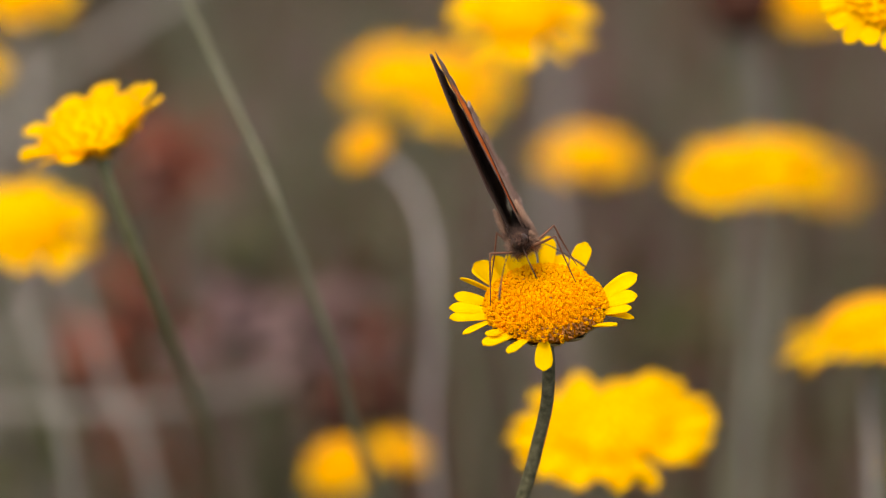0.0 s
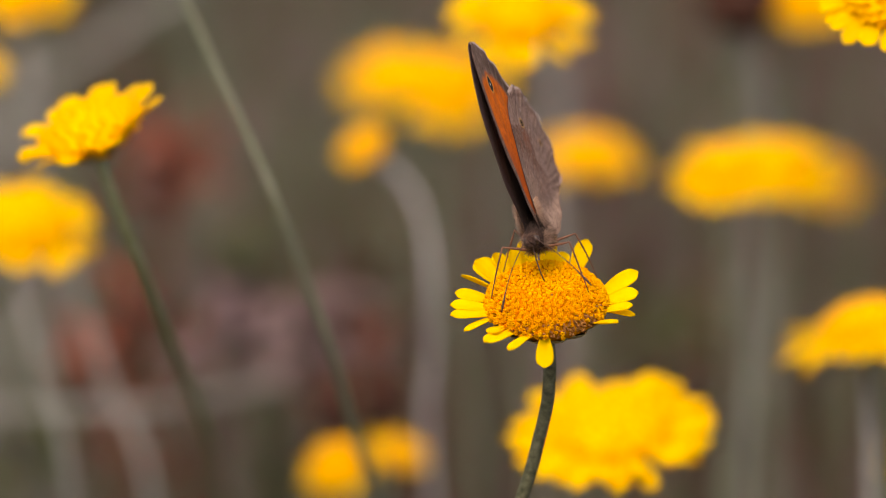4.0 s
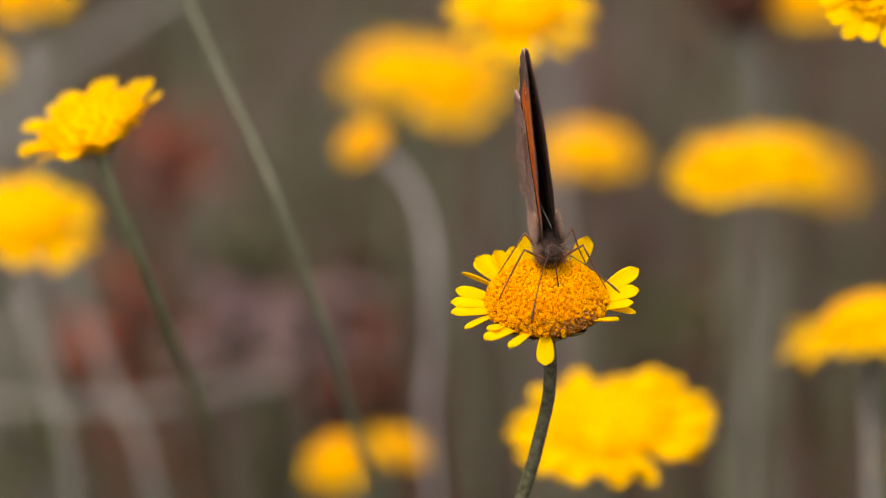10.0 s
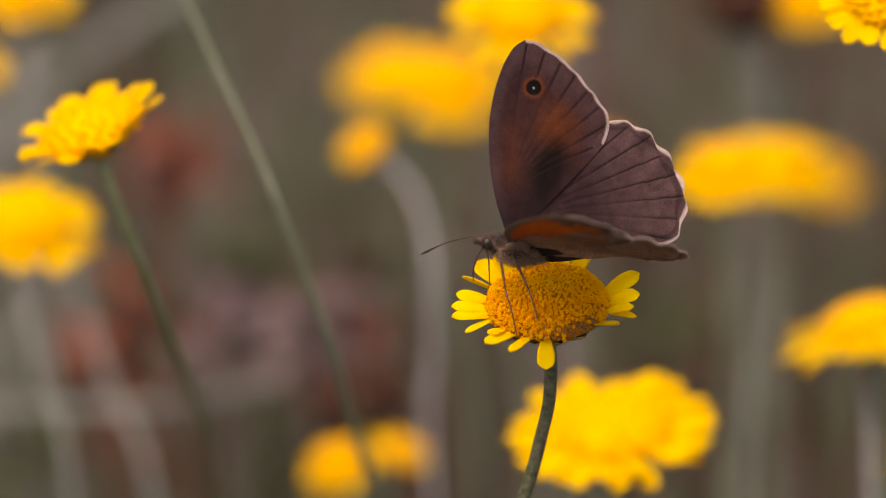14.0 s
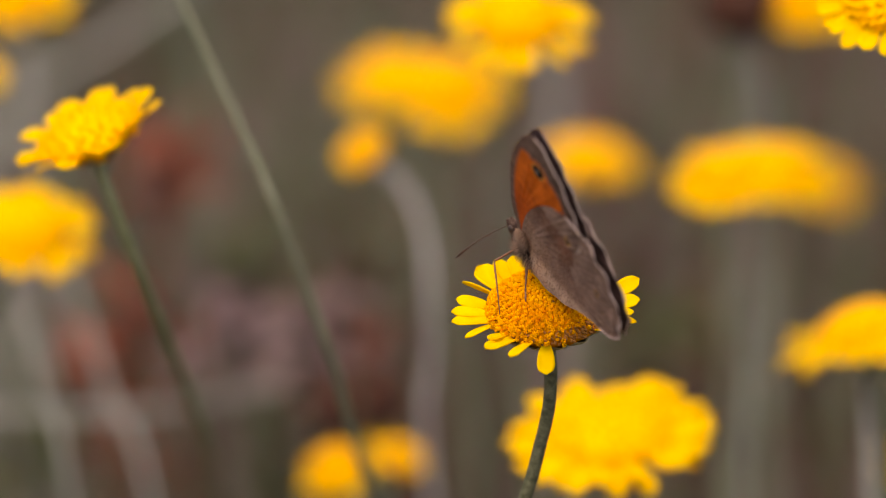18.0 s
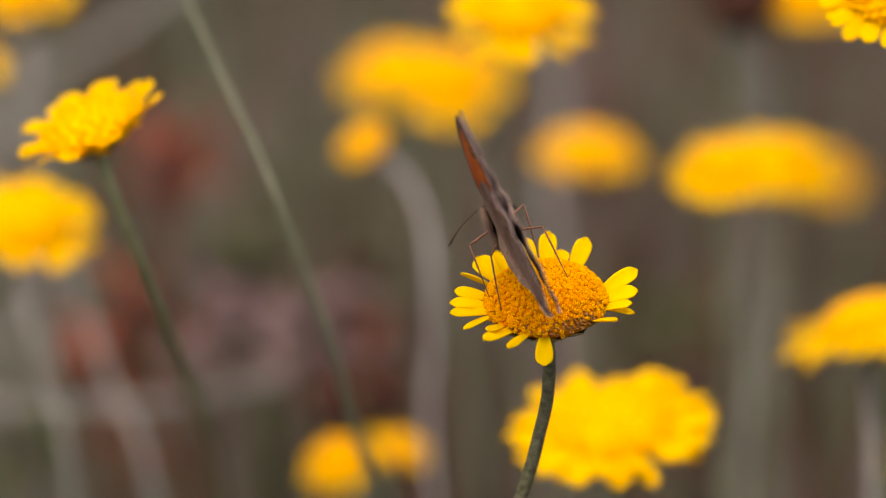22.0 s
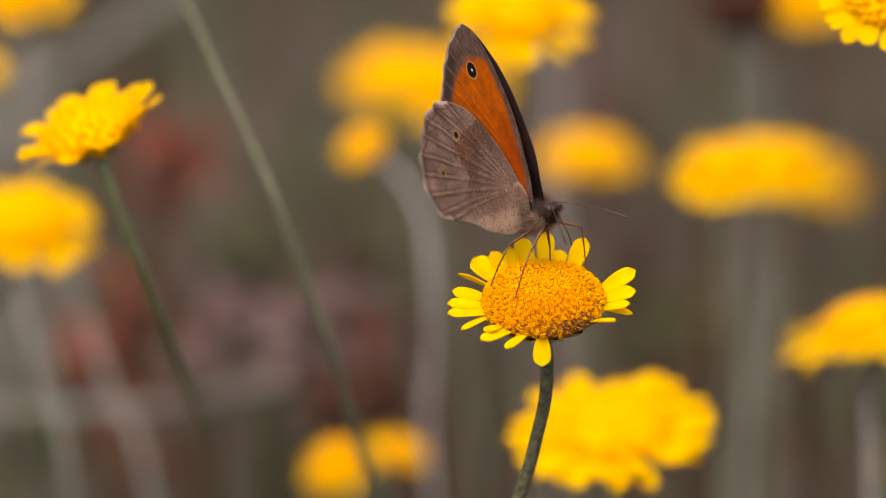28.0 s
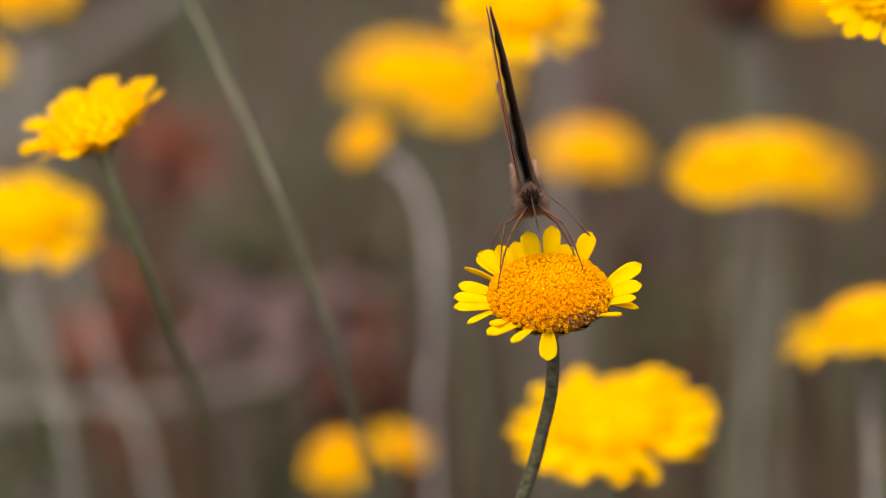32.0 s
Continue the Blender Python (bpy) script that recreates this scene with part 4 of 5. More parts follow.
def hind_colours(p, under):
    rim = off_line(p, HIND_RIM)
    rag, fleck = ripple(p, 0.8, 9.0), ripple(p, 3.2, 5.0)
    lines = veins(p, (-1.5, 3.0), HIND_ENDS, 0.16)
    far = np.hypot(p[:, 0] + 1.0, p[:, 1] - 2.0)
    if under:
        c = np.tile(np.array([0.272, 0.174, 0.140]), (len(p), 1))
        edge = 11.4 + 1.5 * np.sin(p[:, 1] * 0.75 + 0.6) + 0.9 * rag - far
        core = step(edge, -0.15, 0.15)
        c = blend(c, (0.222, 0.136, 0.106), 0.95 * core)
        band = core * step(far + 0.8 * rag, 6.5, 9.0) * step(p[:, 1], 2.0, 6.5)
        c = blend(c, (0.150, 0.072, 0.048), 0.9 * band)
        c = blend(c, (0.24, 0.085, 0.045), 0.75 * core * np.exp(-(((p[:, 0] + 9.3) / 1.5) ** 2 + ((p[:, 1] - 9.3) / 1.2) ** 2)))
        c = blend(c, (0.38, 0.25, 0.18), 0.6 * step(far, 6.5, 2.0))
        c = blend(c, (0.44, 0.30, 0.22), 0.7 * step(p[:, 1], 2.2, -0.6))
        c = blend(c, (0.085, 0.047, 0.034), 0.6 * step(fleck, 0.14, 0.45))
        c = blend(c, (0.34, 0.245, 0.205), 0.5 * step(ripple(p, 3.6, 15.0), 0.15, 0.45))
        c = blend(c, (0.09, 0.05, 0.036), 0.45 * step(ripple(p, 5.5, 17.0), 0.25, 0.5))
        pale = veins(p, (-1.5, 3.0), HIND_ENDS, 0.16)
        c = blend(c, (0.42, 0.29, 0.215), 0.75 * pale * step(far, 10, 14.5))
        # dark lines flanking the veins: shadow along their ridges, put into the colour
        c = blend(c, (0.075, 0.042, 0.032), 0.7 * step(np.abs(best_vein(p) - 0.36), 0.25, 0.05) * step(far, 11.0, 15))
        c = blend(c, (0.10, 0.058, 0.044), 0.65 * step(np.abs(rim - 0.85), 0.28, 0.1))
        for (x, y), r in HIND_EYES:
            e = np.hypot((p[:, 0] - x), (p[:, 1] - y))
            c = blend(c, (0.46, 0.25, 0.08), 0.9 * step(e, r * 1.9, r * 1.45))
            c = blend(c, (0.008, 0.006, 0.006), step(e, r * 1.3, r * 1.05))
    else:
        c = np.tile(np.array([0.030, 0.0158, 0.0168]), (len(p), 1))
        c = blend(c, (0.098, 0.056, 0.056), 0.85 * step(far, 6, 17))
        c = blend(c, (0.012, 0.0065, 0.0065), 0.85 * lines * step(far, 6, 12) * step(rim, 0.3, 0.8))
        c = blend(c, (0.045, 0.027, 0.027), 0.4 * step(rag, 0, 0.6))
        c = blend(c, (0.028, 0.016, 0.016), 0.5 * step(np.abs(rim - 0.9), 0.3, 0.12))
    return blend(c, (0.54, 0.42, 0.39), 0.9 * step(rim + 0.10 * rag, 0.40, 0.16))


def wing_mesh(name, lead, rear, colours, side, scallop=0.0, n=190, m=120):
    a, b = along(lead, n), along(rear, n)
    k, s = np.linspace(0, 1, m), np.linspace(0, 1, n)
    sheet = lambda u, v: (u[:, None, :] * (1 - k)[None, :, None] + v[:, None, :] * k[None, :, None]).reshape(-1, 2)
    even = sheet(a, b)
    # the outer margin runs in small lobes; the pattern follows the even margin
    if scallop:
        for q, first in ((a, 0.60), (b, 0.62)):
            q *= (1 + scallop * np.cos(np.arctan2(q[:, 1] - 4, q[:, 0] + 6) * 25) * step(s, first, first + 0.1))[:, None]
    else:
        b *= (1 + 0.004 * np.cos(np.arctan2(b[:, 1] - 8, b[:, 0] + 2) * 30) * step(s, 0.5, 0.6) * step(s, 1.0, 0.93))[:, None]
    p = sheet(a, b)
    lines = veins(p, (0.6, 6.0) if not scallop else (-1.5, 3.0), FORE_ENDS if not scallop else HIND_ENDS, 0.3)
    reach = np.hypot(p[:, 0], p[:, 1]) / 24
    bow = 0.22 * np.sin(np.clip(reach, 0, 1) * math.pi) + 0.05 * lines + 0.05 * np.sin(p[:, 0] * 1.7 + p[:, 1] * 0.6)
    # the margin is crimped between the veins
    hub, rim = ((-1.5, 3.0), HIND_RIM) if scallop else ((0.6, 6.0), FORE_RIM)
    crimp = np.cos(np.arctan2(p[:, 1] - hub[1], p[:, 0] - hub[0]) * (25 if scallop else 26))
    bow = bow + (0.15 if scallop else 0.09) * (1.1 + crimp) * step(off_line(p, rim), 3.5, 0.3)
    bow = bow + 0.55 * step(p[:, 1], 0.8, -1.6) * step(p[:, 0], -0.5, -3.0) * (1 if scallop else 0)
    # the upper side looks towards the other wing: -y on the left wing
    verts, cols = [], []
    for under, lift in ((False, -0.05), (True, 0.05)):
        for (u, v), w in zip(p, bow):
            verts.append((u * mm, side * (lift + w) * mm, v * mm))
        cols.append(colours(even, under))
    c = len(p)
    faces = []
    for i in range(n - 1):
        for j in range(m - 1):
            q = (i * m + j, i * m + j + 1, (i + 1) * m + j + 1, (i + 1) * m + j)
            faces.append(q if side > 0 else q[::-1])
            faces.append(tuple(c + z for z in (q[::-1] if side > 0 else q)))
    ring = [j for j in range(m)] + [(i + 1) * m - 1 for i in range(1, n)] + [(n - 1) * m + j for j in range(m - 2, -1, -1)] + [i * m for i in range(n - 2, 0, -1)]
    for x, y in zip(ring, ring[1:] + ring[:1]):
        faces.append((x, y, c + y, c + x))
    me = mesh_of(name, verts, faces, SCALES)
    col = np.concatenate(cols)
    at = me.color_attributes.new("pattern", "FLOAT_COLOR", "POINT")
    at.data.foreach_set("color", np.concatenate([np.clip(col, 0, 1), np.ones((len(col), 1))], 1).astype(np.float32).ravel())
    return me


def hairy(name, shapes, strands, spread, colours, seed, length=(0.6, 1.3)):
    """A body part with its coat: shapes in mm, with hairs (centre, radii, direction bias, count) standing off it."""
    rnd = random.Random(seed)
    verts, faces = joined(shapes)
    verts = [Vector(v) for v in verts]
    cols = [colours[0]] * len(verts)
    for centre, radii, bias, count, *own in strands:
        coat = own[0] if own else colours[1:]
        for _ in range(count):
            d = Vector((rnd.gauss(0, 1), rnd.gauss(0, 1), rnd.gauss(0, 1))).normalized()
            root = Vector(centre) + Vector([d[i] * radii[i] * 0.95 for i in range(3)])
            out = (d + Vector(bias) + Vector((rnd.gauss(0, 1), rnd.gauss(0, 1), rnd.gauss(0, 1))) * spread).normalized()
            l = rnd.uniform(*length)
            x = out.orthogonal().normalized() * 0.022
            y = out.cross(x)
            k = len(verts)
            verts += [root + x, root - x * 0.5 + y * 0.87, root - x * 0.5 - y * 0.87, root + out * l]
            faces += [(k, k + 1, k + 3), (k + 1, k + 2, k + 3), (k + 2, k, k + 3)]
            cols += [coat[rnd.randrange(len(coat))]] * 4
    me = mesh_of(name, [v * mm for v in verts], faces, FUR)
    at = me.color_attributes.new("pattern", "FLOAT_COLOR", "POINT")
    at.data.foreach_set("color", [x for c in cols for x in (*c, 1.0)])
    return me


butterfly = empty("butterfly", pose(0.01, 0, 0.312), "brown and orange butterfly with small eyespots, perched on a yellow flower", "butterfly")
TAN = [(0.40, 0.265, 0.19), (0.30, 0.185, 0.13), (0.50, 0.35, 0.26), (0.21, 0.13, 0.095)]
DARK = [(0.022, 0.015, 0.014), (0.05, 0.034, 0.029), (0.032, 0.022, 0.02), (0.085, 0.058, 0.048)]
COAT = [(0.055, 0.034, 0.028), (0.13, 0.084, 0.068), (0.075, 0.048, 0.039), (0.20, 0.135, 0.108)]
part("thorax", hairy("thorax", [ball((-0.3, 0, -1.0), 2.8, 1.3, 1.4)], [((-0.3, 0, -1.0), (2.8, 1.3, 1.4), (-0.5, 0, -0.1), 2600, DARK),
              ((-0.6, 1.15, -1.6), (2.3, 0.3, 0.95), (-0.5, 0.25, -0.1), 1500, TAN), ((-0.6, -1.15, -1.6), (2.3, 0.3, 0.95), (-0.5, -0.25, -0.1), 1500, TAN),
              ((-1.2, 0, -2.0), (2.6, 1.0, 0.5), (-0.8, 0, -0.3), 1200, TAN)], 0.28, COAT, 71, (0.6, 1.4)), butterfly, "dark furry thorax with tan hair at the wing bases")
part("abdomen", hairy("abdomen", [tube(spline([(-1.5, 0, -0.8), (-4, 0, -0.5), (-7.5, 0, 0.0), (-12.2, 0, 0.6), (-13.6, 0, 0.8)], 5), [0.95, 0.96, 0.97, 0.97, 0.96, 0.95, 0.93, 0.91, 0.88, 0.85, 0.81, 0.77, 0.73, 0.68, 0.63, 0.58, 0.52, 0.45, 0.36, 0.24, 0.1], 12)],
                      [((-6.8, 0, -0.1), (6.0, 0.6, 0.75), (-1.2, 0, 0), 1100)], 0.3, [(0.018, 0.013, 0.013), (0.034, 0.026, 0.027), (0.06, 0.047, 0.048), (0.024, 0.018, 0.018)], 72, (0.35, 0.8)), butterfly, "grey-brown abdomen")
head = part("head", hairy("head", [ball((2.9, 0, -0.7), 0.9, 0.78, 0.85), tube([(3.6, 0.28, -0.9), (4.2, 0.32, -0.75), (4.7, 0.3, -0.45)], [0.26, 0.22, 0.1], 7), tube([(3.6, -0.28, -0.9), (4.2, -0.32, -0.75), (4.7, -0.3, -0.45)], [0.26, 0.22, 0.1], 7)],
                          [((2.9, 0, -0.7), (0.9, 0.78, 0.85), (0.2, 0, 0.1), 800), ((4.0, 0, -0.8), (0.6, 0.45, 0.25), (0.6, 0, 0.2), 260)], 0.4, [(0.035, 0.02, 0.016), (0.09, 0.055, 0.043), (0.17, 0.11, 0.085), (0.05, 0.03, 0.025)], 73, (0.3, 0.7)), butterfly, "hairy dark brown head with palps")
FEELERS = []
for s in (1, -1):
    part("eye", mesh_of("eye", [v * mm for v in ball((3.2, s * 0.66, -0.6), 0.52, 0.38, 0.58)[0]], ball((0, 0, 0), 1, 1, 1)[1], EYE_DARK), head, "round dark brown eye")
    root = Vector((3.5, s * 0.35, 0.0))
    line = [Vector((q, 0, 0.5 * math.sin(q / 9.6 * math.pi))) for q in np.linspace(0, 9.6, 16)]
    feeler = part("antenna", mesh_of("antenna", *tube([p * mm for p in line], [0.055 * mm] * 11 + [0.08 * mm, 0.12 * mm, 0.15 * mm, 0.155 * mm, 0.08 * mm], 7), FEELER), head, "thin brown antenna with a clubbed tip")
    FEELERS.append((root * mm, feeler))
part("proboscis", mesh_of("proboscis", *tube([p * mm for p in spline([(3.5, 0, -1.3), (4.1, 0, -2.6), (4.4, 0, -4.2), (4.2, 0, -5.6)], 5)], 0.085 * mm, 7), FEELER), head, "thin dark proboscis")

HINGE = 0.75 * mm
wings = {}
for s, key in ((1, "L"), (-1, "R")):
    wings["f" + key] = part("forewing", wing_mesh("forewing", FORE_LEAD, FORE_REAR, fore_colours, s), butterfly, "forewing, orange beneath with one black eyespot, brown above")
    part("hair_tuft", hairy("hair_tuft", [ball((0.1, s * 0.15, 0.9), 0.5, 0.1, 0.9, seg=8, rings=6)], [((-0.2, s * 0.5, 1.5), (0.9, 0.06, 1.7), (-0.3, s * 0.9, 0.5), 1500, TAN)], 0.22, COAT, 74, (0.45, 1.0)), wings["f" + key], "tan hair at the base of the wing")
    wings["h" + key] = part("hindwing", wing_mesh("hindwing", HIND_LEAD, HIND_REAR, hind_colours, s, 0.013), butterfly, "scalloped grey-brown hindwing with small dark spots")

FEMUR, TIBIA = 3.9, 6.9
femur_mesh = mesh_of("leg", *tube([(q * mm, 0, 0) for q in (0, 0.9, 2.0, 3.1, FEMUR)], [r * mm for r in (0.13, 0.19, 0.17, 0.14, 0.11)], 8), LEG)
tibia_mesh = mesh_of("lower_leg", *joined([tube([(q * mm, 0, z * mm) for q, z in ((0, 0), (1.6, 0.08), (3.2, 0.1), (4.4, 0.0), (5.8, -0.1), (TIBIA, -0.3))], [r * mm for r in (0.11, 0.115, 0.10, 0.08, 0.07, 0.05)], 7)]
                                          + [tube([(q * mm, 0, 0), ((q + 0.35) * mm, s * 0.28 * mm, -0.1 * mm)], [0.03 * mm, 0.008 * mm], 4) for q in (1.0, 1.8, 2.6, 3.4, 4.2) for s in (1, -1)]), LEG)
LEGS = []
for s, stance in ((1, ((1.0, 7.0), (-5.0, 7.2))), (-1, ((2.6, -6.6), (-4.6, -7.0)))):
    for hip, foot in zip(((1.4, s * 0.7, -2.2), (-0.4, s * 0.8, -2.3)), stance):
        leg = part("leg", femur_mesh, butterfly, "thin jointed brown leg")
        LEGS.append((Vector(hip), Vector(foot), s, leg, part("lower_leg", tibia_mesh, leg, "long spiny shin and foot")))

# seconds; place of the hinge in mm; heading, pitch, roll; opening of the left and right wings; sweep of the left and right forewings, degrees
POSES = [
    (0.0, 9.0, -0.8, 311.6, -91.2, 3.0, 25.3, -2.8, -0.7, -0.2, -0.3),
    (0.3, 9.6, -1.2, 311.8, -97.0, -0.1, 25.5, -2.8, -1.9, -0.3, -0.2),
    (1.0, 10.0, -1.4, 311.7, -93.1, 2.4, 19.7, -2.8, -1.1, 0.1, 0.1),
    (2.0, 10.0, -1.0, 311.4, -93.3, 1.7, 19.1, -2.8, -1.5, 0.2, 0.3),
    (3.0, 10.1, -1.1, 311.4, -93.3, -0.8, 18.9, -1.3, -1.8, 0.1, 0.3),
    (3.5, 10.8, -0.4, 311.9, -100.3, -4.9, 20.9, -2.8, -1.8, 0.9, 0.9),
    (5.5, 11.5, 0.1, 310.5, -101.4, -2.8, 11.6, -2.8, -1.7, 0.9, 0.8),
    (6.0, 10.5, -0.2, 309.7, -93.9, -8.4, 8.7, -2.8, -1.1, 1.2, 0.0),
    (7.0, 11.3, -0.0, 311.2, -92.8, -1.8, 10.9, -2.8, -1.4, -0.3, -0.1),
    (8.0, 11.3, -0.3, 311.8, -97.2, 1.2, 12.7, -2.8, -1.9, -0.6, -0.6),
    (9.0, 11.8, 0.1, 311.3, -94.5, -1.9, 9.2, -2.8, -1.4, -1.1, -1.1),
    (9.5, 12.8, 0.7, 310.0, -81.9, -8.6, 8.0, -2.8, -1.7, -3.4, -3.3),
    (10.0, 13.0, 0.3, 309.9, -83.1, -6.7, 7.6, -2.8, -1.2, -2.5, -2.6),
    (10.7, 13.1, -0.0, 309.7, -82.1, -6.4, 6.5, -2.8, -1.6, -3.5, -3.4),
    (11.0, 11.3, -1.2, 308.6, -103.7, -16.5, 4.0, -2.8, -2.1, -2.4, -1.1),
    (11.5, 9.7, -1.2, 308.6, -119.4, -7.4, -9.9, -2.4, -2.8, -9.8, -9.2),
    (12.0, 9.3, -0.2, 308.8, -145.7, -8.5, -19.3, -2.7, -2.8, 1.9, 2.6),
    (13.0, 9.4, 1.4, 308.6, -158.6, -2.7, -21.1, -2.8, -2.8, -1.8, -2.4),
    (13.7, 10.1, -0.7, 310.3, -164.1, 0.8, -25.7, -2.8, -2.8, -2.0, -3.1),
    (13.8, 10.6, -2.0, 310.9, -172.0, 2.2, -16.0, 34.5, 8.4, 3.8, -4.0),
    (13.9, 9.6, -3.4, 311.2, -176.0, 4.3, -9.0, 55.0, 13.0, 4.4, -6.5),
    (14.0, 8.6, -4.8, 311.4, -177.9, 7.4, -2.0, 67.6, 16.0, 4.4, -8.4),
    (14.5, 9.0, -4.0, 311.5, -177.1, 8.4, -1.3, 68.9, 14.1, -1.2, -8.0),
    (16.5, 10.9, -4.0, 313.1, -217.1, 26.1, -14.8, 57.3, 8.1, 1.0, -6.3),
    (17.0, 10.9, 2.4, 311.4, -207.1, 35.4, -7.4, 66.0, -1.0, -6.0, -9.9),
    (17.2, 8.4, 1.2, 310.9, -203.9, 32.8, -5.0, 57.9, -1.6, -6.8, -7.5),
    (17.3, 10.4, 1.1, 311.6, -219.5, 30.9, -20.7, 19.8, 0.7, 1.4, 0.8),
    (17.5, 10.9, 0.3, 311.3, -220.8, 30.5, -29.7, 3.2, 0.7, 2.7, 2.2),
    (18.0, 10.8, -2.0, 311.3, -230.3, 31.7, -28.4, -1.6, 0.6, 3.0, 2.6),
    (19.0, 9.4, -1.9, 311.5, -231.6, 31.9, -29.5, 0.0, -1.6, 4.5, 3.6),
    (20.0, 9.3, -2.7, 311.5, -238.2, 33.9, -27.8, -1.6, -1.3, 5.3, 4.1),
    (20.5, 8.5, -1.4, 312.0, -234.3, 34.6, -30.0, -1.1, 0.7, 5.1, 4.4),
    (21.0, 9.6, -0.8, 311.4, -265.2, 35.4, -15.3, -1.0, -1.6, 10.1, 9.0),
    (21.5, 10.0, -0.7, 312.4, -264.6, 37.9, -16.3, 1.8, -1.2, 8.4, 8.3),
    (22.0, 6.9, -0.8, 312.7, -245.9, 29.4, -29.3, -1.6, -1.0, 5.8, 4.6),
    (22.5, 6.5, 2.0, 310.8, -243.2, 16.5, -27.7, -0.8, 0.7, 6.3, 6.2),
    (23.0, 5.8, 2.4, 310.7, -230.5, 14.2, -27.6, -1.6, -0.7, 5.3, 0.9),
    (23.5, 7.1, 3.2, 310.6, -228.9, 14.5, -28.2, -2.3, -0.7, 4.8, 4.3),
    (24.0, 8.4, 5.4, 313.2, -252.3, 26.1, -15.3, -0.1, -1.6, 2.4, 0.2),
    (24.5, 8.7, 4.0, 312.6, -265.6, 23.7, -10.9, -1.5, 0.7, 5.5, 6.4),
    (24.7, 11.1, 4.3, 313.1, -290.6, 22.2, -1.6, 0.1, -2.8, 7.1, 5.0),
    (25.0, 10.6, 6.0, 313.5, -291.9, 28.9, 1.6, 2.0, -2.8, 2.9, 0.3),
    (25.3, 11.0, 4.2, 313.2, -307.2, 23.5, -0.6, 1.3, 6.9, 4.9, 2.3),
    (25.5, 11.4, 4.4, 314.0, -311.0, 27.3, 4.2, 0.8, 6.4, 3.7, 0.7),
    (27.5, 11.8, 0.9, 313.7, -413.7, 14.4, 13.8, -2.8, -1.3, -5.4, -6.2),
    (28.0, 11.5, 0.4, 314.4, -415.3, 17.3, 12.6, -2.8, -2.1, -0.4, -1.9),
    (28.5, 10.1, 0.5, 314.2, -431.4, 15.8, 12.4, -2.8, -2.2, -1.9, -2.2),
    (29.0, 10.8, 0.3, 315.1, -437.6, 16.1, 12.0, -2.8, -1.5, -4.8, -5.8),
    (29.5, 10.3, 0.3, 314.9, -440.8, 16.2, 10.0, -2.8, -2.0, -0.6, -0.5),
    (30.0, 10.6, 0.2, 315.3, -446.6, 14.9, 12.3, -2.8, -1.3, -0.2, -0.7),
    (31.0, 10.4, 0.4, 315.3, -448.5, 17.3, 11.5, -2.8, -2.0, 1.4, 1.0),
    (32.0, 10.3, 0.6, 315.8, -450.4, 19.6, 11.6, -2.8, -1.1, 2.4, 1.9),]
# seconds; how far the visited flower's head leans to the right, and how far it lifts, mm
SWAY = [(0.0, -0.34, -0.39), (0.5, -0.16, -0.02), (1.0, -0.18, -0.25), (1.5, 0.05, 0.11), (2.0, -0.23, -0.18), (2.5, 0.0, -0.0), (3.0, -0.09, 0.02), (3.5, -0.11, 0.09), (5.5, 0.21, -0.23), (6.0, -0.64, -0.44), (6.5, -0.05, -0.07), (7.0, -0.3, -0.07), (7.5, 0.16, -0.14), (8.0, -0.02, -0.11), (8.5, 0.02, -0.09), (9.0, 0.02, -0.0), (9.5, -0.02, 0.09), (10.0, -0.02, -0.21), (10.5, 0.07, 0.05), (11.0, -0.11, -0.3), (11.5, 0.16, 0.07), (12.0, -0.16, -0.14), (12.5, -0.05, -0.23), (13.0, 0.18, -0.18), (13.5, -0.05, -0.23), (14.0, 0.02, -0.23), (14.5, 0.02, -0.18), (16.5, 0.11, -0.18), (17.0, 0.02, -0.34), (17.5, 0.07, -0.18), (18.0, 0.23, -0.25), (18.5, 0.44, 0.02), (19.0, 0.09, -0.39), (19.5, 0.09, -0.23), (20.0, -0.11, -0.3), (20.5, -0.34, -0.48), (21.0, -0.05, -0.37), (21.5, -0.11, -0.25), (22.0, -0.21, -0.14), (22.5, -0.02, 0.02), (23.0, -0.41, 0.02), (23.5, 0.09, -0.16), (24.0, 0.16, 0.21), (24.5, 0.02, -0.05), (25.0, 0.02, 0.16), (25.5, 0.14, -0.07), (27.5, -0.46, -0.34), (28.0, -0.37, 0.11), (28.5, -0.05, -0.14), (29.0, 0.18, 0.34), (29.5, -0.18, -0.09), (30.0, -0.11, 0.32), (30.5, -0.02, -0.16), (31.0, 0.05, 0.18), (31.5, -0.09, 0.02), (32.0, 0.16, 0.21)]

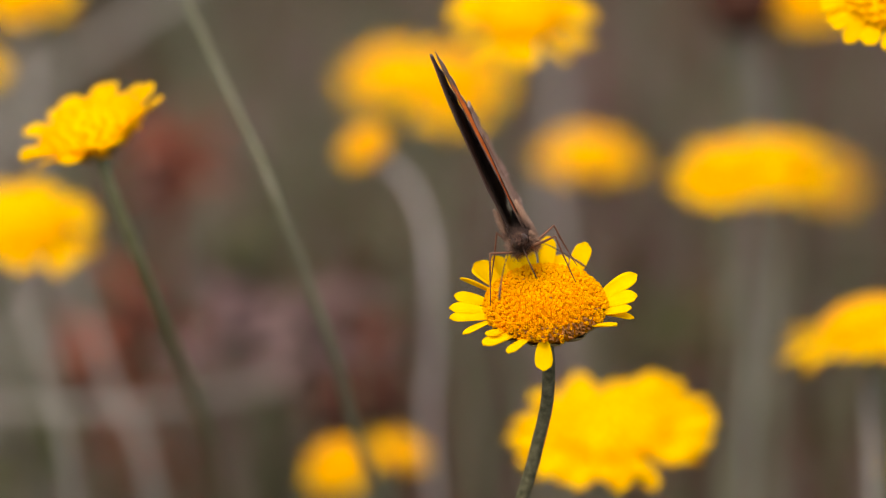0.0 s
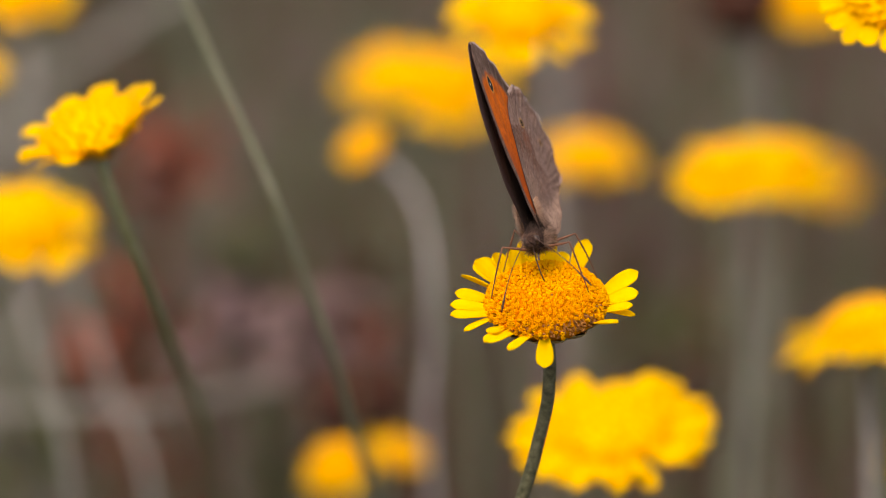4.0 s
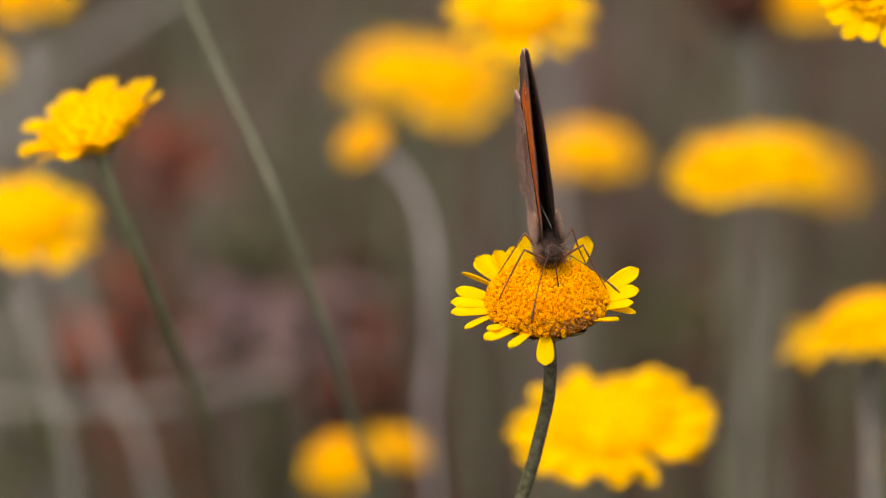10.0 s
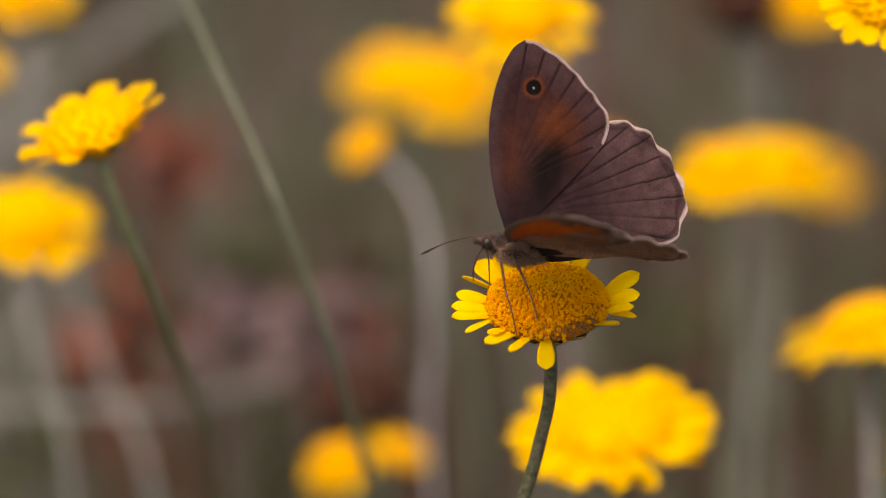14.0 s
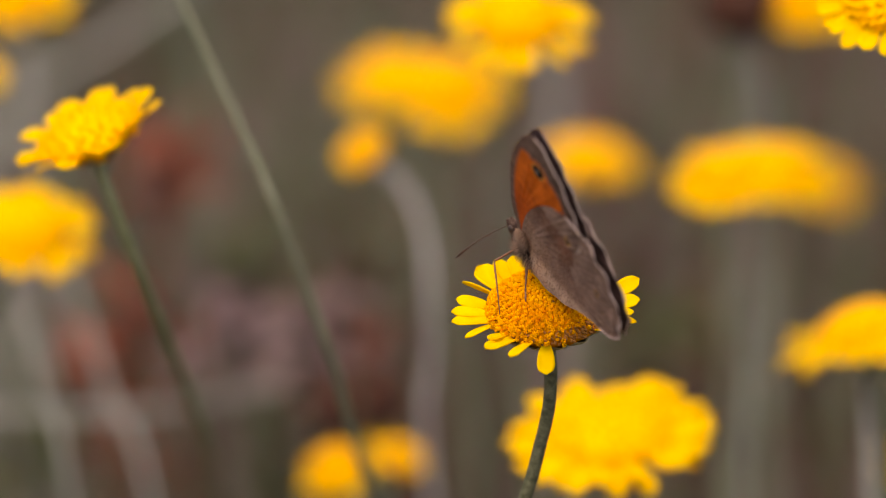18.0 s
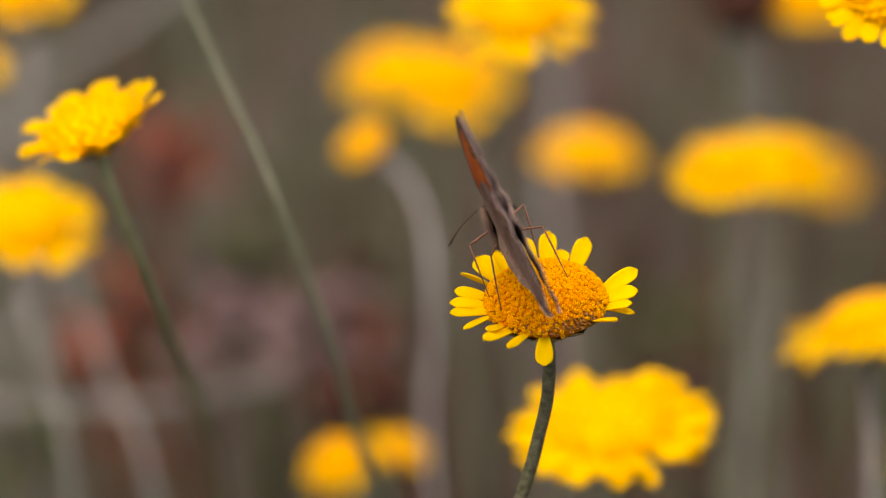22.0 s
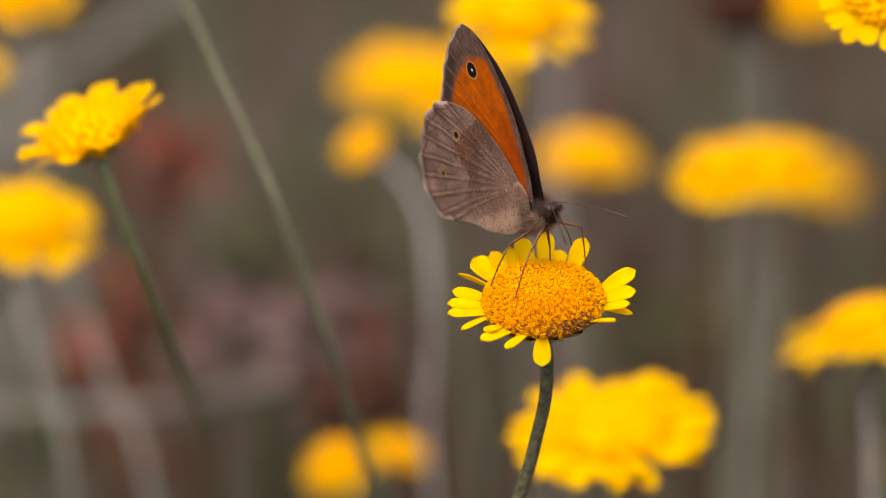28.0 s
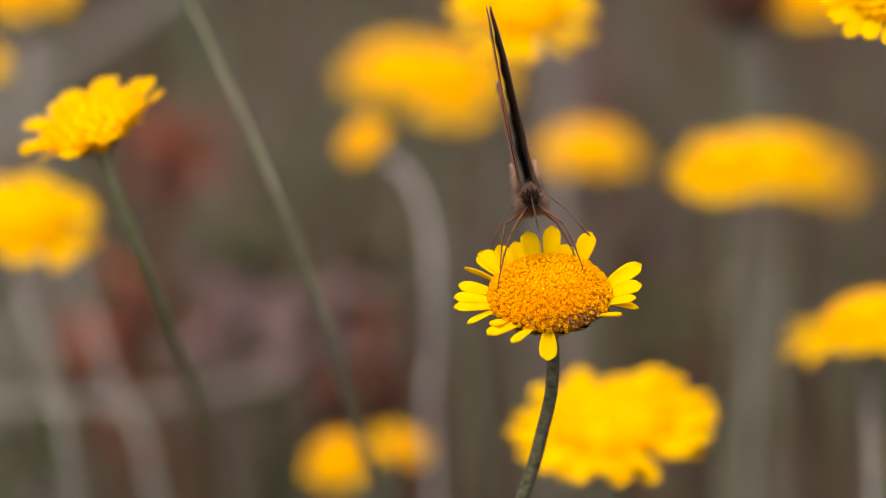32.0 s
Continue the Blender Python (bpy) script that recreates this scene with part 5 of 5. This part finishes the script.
# seconds; where the left and the right antenna point, in the insect's own space
POINTING = [(0, 0.44, 0.61, -0.66, 0.7, -0.47, -0.54), (1, 0.24, 0.66, -0.71, 0.73, -0.42, -0.54), (2, 0.29, 0.65, -0.71, 0.76, -0.44, -0.48), (3, 0.24, 0.55, -0.8, 0.28, -0.53, -0.8), (6, 0.4, 0.64, -0.66, 0.79, -0.38, -0.48), (7, 0.35, 0.67, -0.66, 0.73, -0.42, -0.54), (8, 0.44, 0.61, -0.66, 0.56, -0.5, -0.66), (9, 0.73, 0.49, -0.48, 0.68, -0.33, -0.66), (10, 0.49, 0.68, -0.54, 0.52, -0.4, -0.75), (11, 0.77, 0.52, -0.36, 0.91, -0.23, -0.36), (12, 0.79, 0.61, 0.05, 0.87, 0.5, -0.02), (13, 0.45, 0.84, -0.29, -0.05, -0.35, -0.93), (14, -0.07, 0.99, 0.12, 0.74, -0.5, -0.46), (14.5, 0, 0.98, 0.19, 0.74, -0.5, -0.46), (16.5, 0.15, 0.69, -0.71, 0.45, -0.3, -0.84), (17, 0.17, 0.39, -0.91, 0.45, -0.3, -0.84), (18, 0.4, 0.64, -0.66, 0.45, -0.3, -0.84), (19, 0.4, 0.64, -0.66, 0.45, -0.3, -0.84), (20, 0.49, 0.51, -0.71, 0.45, -0.3, -0.84), (23, 0.19, 0.68, -0.71, 0.45, -0.3, -0.84), (25, 0.42, -0.07, -0.91, 0.45, -0.3, -0.84), (25.5, 0.38, 0.3, -0.87, 0.45, -0.3, -0.84), (27.5, 0.89, 0.36, -0.29, 0.74, -0.5, -0.46), (28, 0.76, 0.44, -0.48, 0.74, -0.5, -0.46), (29, 0.62, 0.56, -0.54, 0.74, -0.5, -0.46), (30, 0.42, 0.57, -0.71, 0.29, -0.65, -0.71), (31, 0.44, 0.61, -0.66, 0.27, -0.6, -0.75), (32, 0.17, 0.58, -0.8, 0.37, -0.6, -0.71)]


def on_disc(x, y, dx):
    """The height of the visited flower's dome over a point of the plan, kept inside its rim."""
    z = HEAD_UP.normalized()
    a = (Vector((1, 0, 0)) - z * z.x).normalized()
    turn = Matrix((a, z.cross(a), z))
    c = HEAD_AT + Vector((dx, 0, 0))
    p = Vector((x, y, c.z))
    flat = Vector((p.x - c.x, p.y - c.y, 0))
    if flat.length > 7.1 * mm:
        flat *= 7.1 * mm / flat.length
    for k in range(80):
        q = flat + Vector((0, 0, (7.0 - 0.18 * k) * mm))
        l = turn @ q
        if (l.x ** 2 + l.y ** 2) / DISC_R ** 2 + l.z ** 2 / DISC_H ** 2 < 1.0:
            break
    return c + q + Vector((0, 0, 0.35 * mm))


def frame_along(at, way, up):
    x = way.normalized()
    y = (up.cross(x)).normalized()
    return Matrix.Translation(at) @ Matrix((x, y, x.cross(y))).transposed().to_4x4()


def motions():
    walk(visited, [(t, Matrix.Translation(visited.matrix_basis.translation + Vector((0, 0, dz * mm))) @ Matrix.Rotation(dx / 303.0, 4, "Y")) for t, dx, dz in SWAY])
    # between 25.5 and 27.5 s the insect goes on turning the same way
    rows = list(POSES)
    i = [r[0] for r in rows].index(25.5)
    rows.insert(i + 1, tuple((a + b) / 2 for a, b in zip(rows[i], rows[i + 1])))
    body, feet = [], [[] for _ in LEGS]
    wing = {k: [] for k in wings}
    knees = [[] for _ in LEGS]
    for t, x, y, z, yaw, pitch, roll, left, right, *sweeps in rows:
        m = Matrix.Translation(Vector((x, y, z)) * mm) @ Matrix.Rotation(radians(yaw), 4, "Z") @ Matrix.Rotation(radians(-pitch), 4, "Y") @ Matrix.Rotation(radians(roll), 4, "X")
        body.append((t, m))
        for s, key, a, sweep in ((1, "L", left, sweeps[0]), (-1, "R", right, sweeps[1])):
            toe = 1.6 * min(max(1 - a / 20.0, 0.0), 1.0)
            flap = Matrix.Rotation(-s * radians(max(a, -1.55)), 4, "X") @ Matrix.Rotation(s * radians(toe), 4, "Z")
            wing["f" + key].append((t, Matrix.Translation((0, s * HINGE, 0)) @ flap @ Matrix.Rotation(-radians(sweep), 4, "Y")))
            wing["h" + key].append((t, Matrix.Translation((0, s * (HINGE + 0.2 * mm), 0)) @ flap))
        lean = np.interp(t, [r[0] for r in SWAY], [r[1] for r in SWAY]) * mm
        inv = m.inverted()
        for k, (hip, foot, s, leg, shin) in enumerate(LEGS):
            plan = Matrix.Rotation(radians(yaw), 3, "Z") @ Vector((foot.x, foot.y, 0)) * mm
            target = inv @ on_disc(x * mm + plan.x, y * mm + plan.y, lean)
            h = hip * mm
            way = target - h
            d = min(max(way.length, 3.4 * mm), (FEMUR + TIBIA - 0.1) * mm)
            way.normalize()
            a = ((FEMUR * mm) ** 2 - (TIBIA * mm) ** 2 + d * d) / (2 * d)
            rise = math.sqrt(max((FEMUR * mm) ** 2 - a * a, 0))
            out = inv.to_3x3() @ (Matrix.Rotation(radians(yaw), 3, "Z") @ Vector((0.5 if foot.x > 0 else -0.7, s * 1.0, 0.45)))
            out = (out - way * out.dot(way)).normalized()
            knee = h + way * a + out * rise
            fm = frame_along(h, knee - h, Vector((0, 0, 1)))
            feet[k].append((t, fm))
            local = fm.inverted()
            knees[k].append((t, frame_along(local @ knee, local.to_3x3() @ (h + way * d - knee), Vector((0, 0, 1)))))
    walk(butterfly, body)
    for k, (root, feeler) in enumerate(FEELERS):
        walk(feeler, [(r[0], frame_along(root, Vector(r[1 + 3 * k:4 + 3 * k]), Vector((0, 0, 1)))) for r in POINTING])
    for key, ob in wings.items():
        walk(ob, wing[key])
    for k, (hip, foot, s, leg, shin) in enumerate(LEGS):
        walk(leg, feet[k])
        walk(shin, knees[k])


motions()
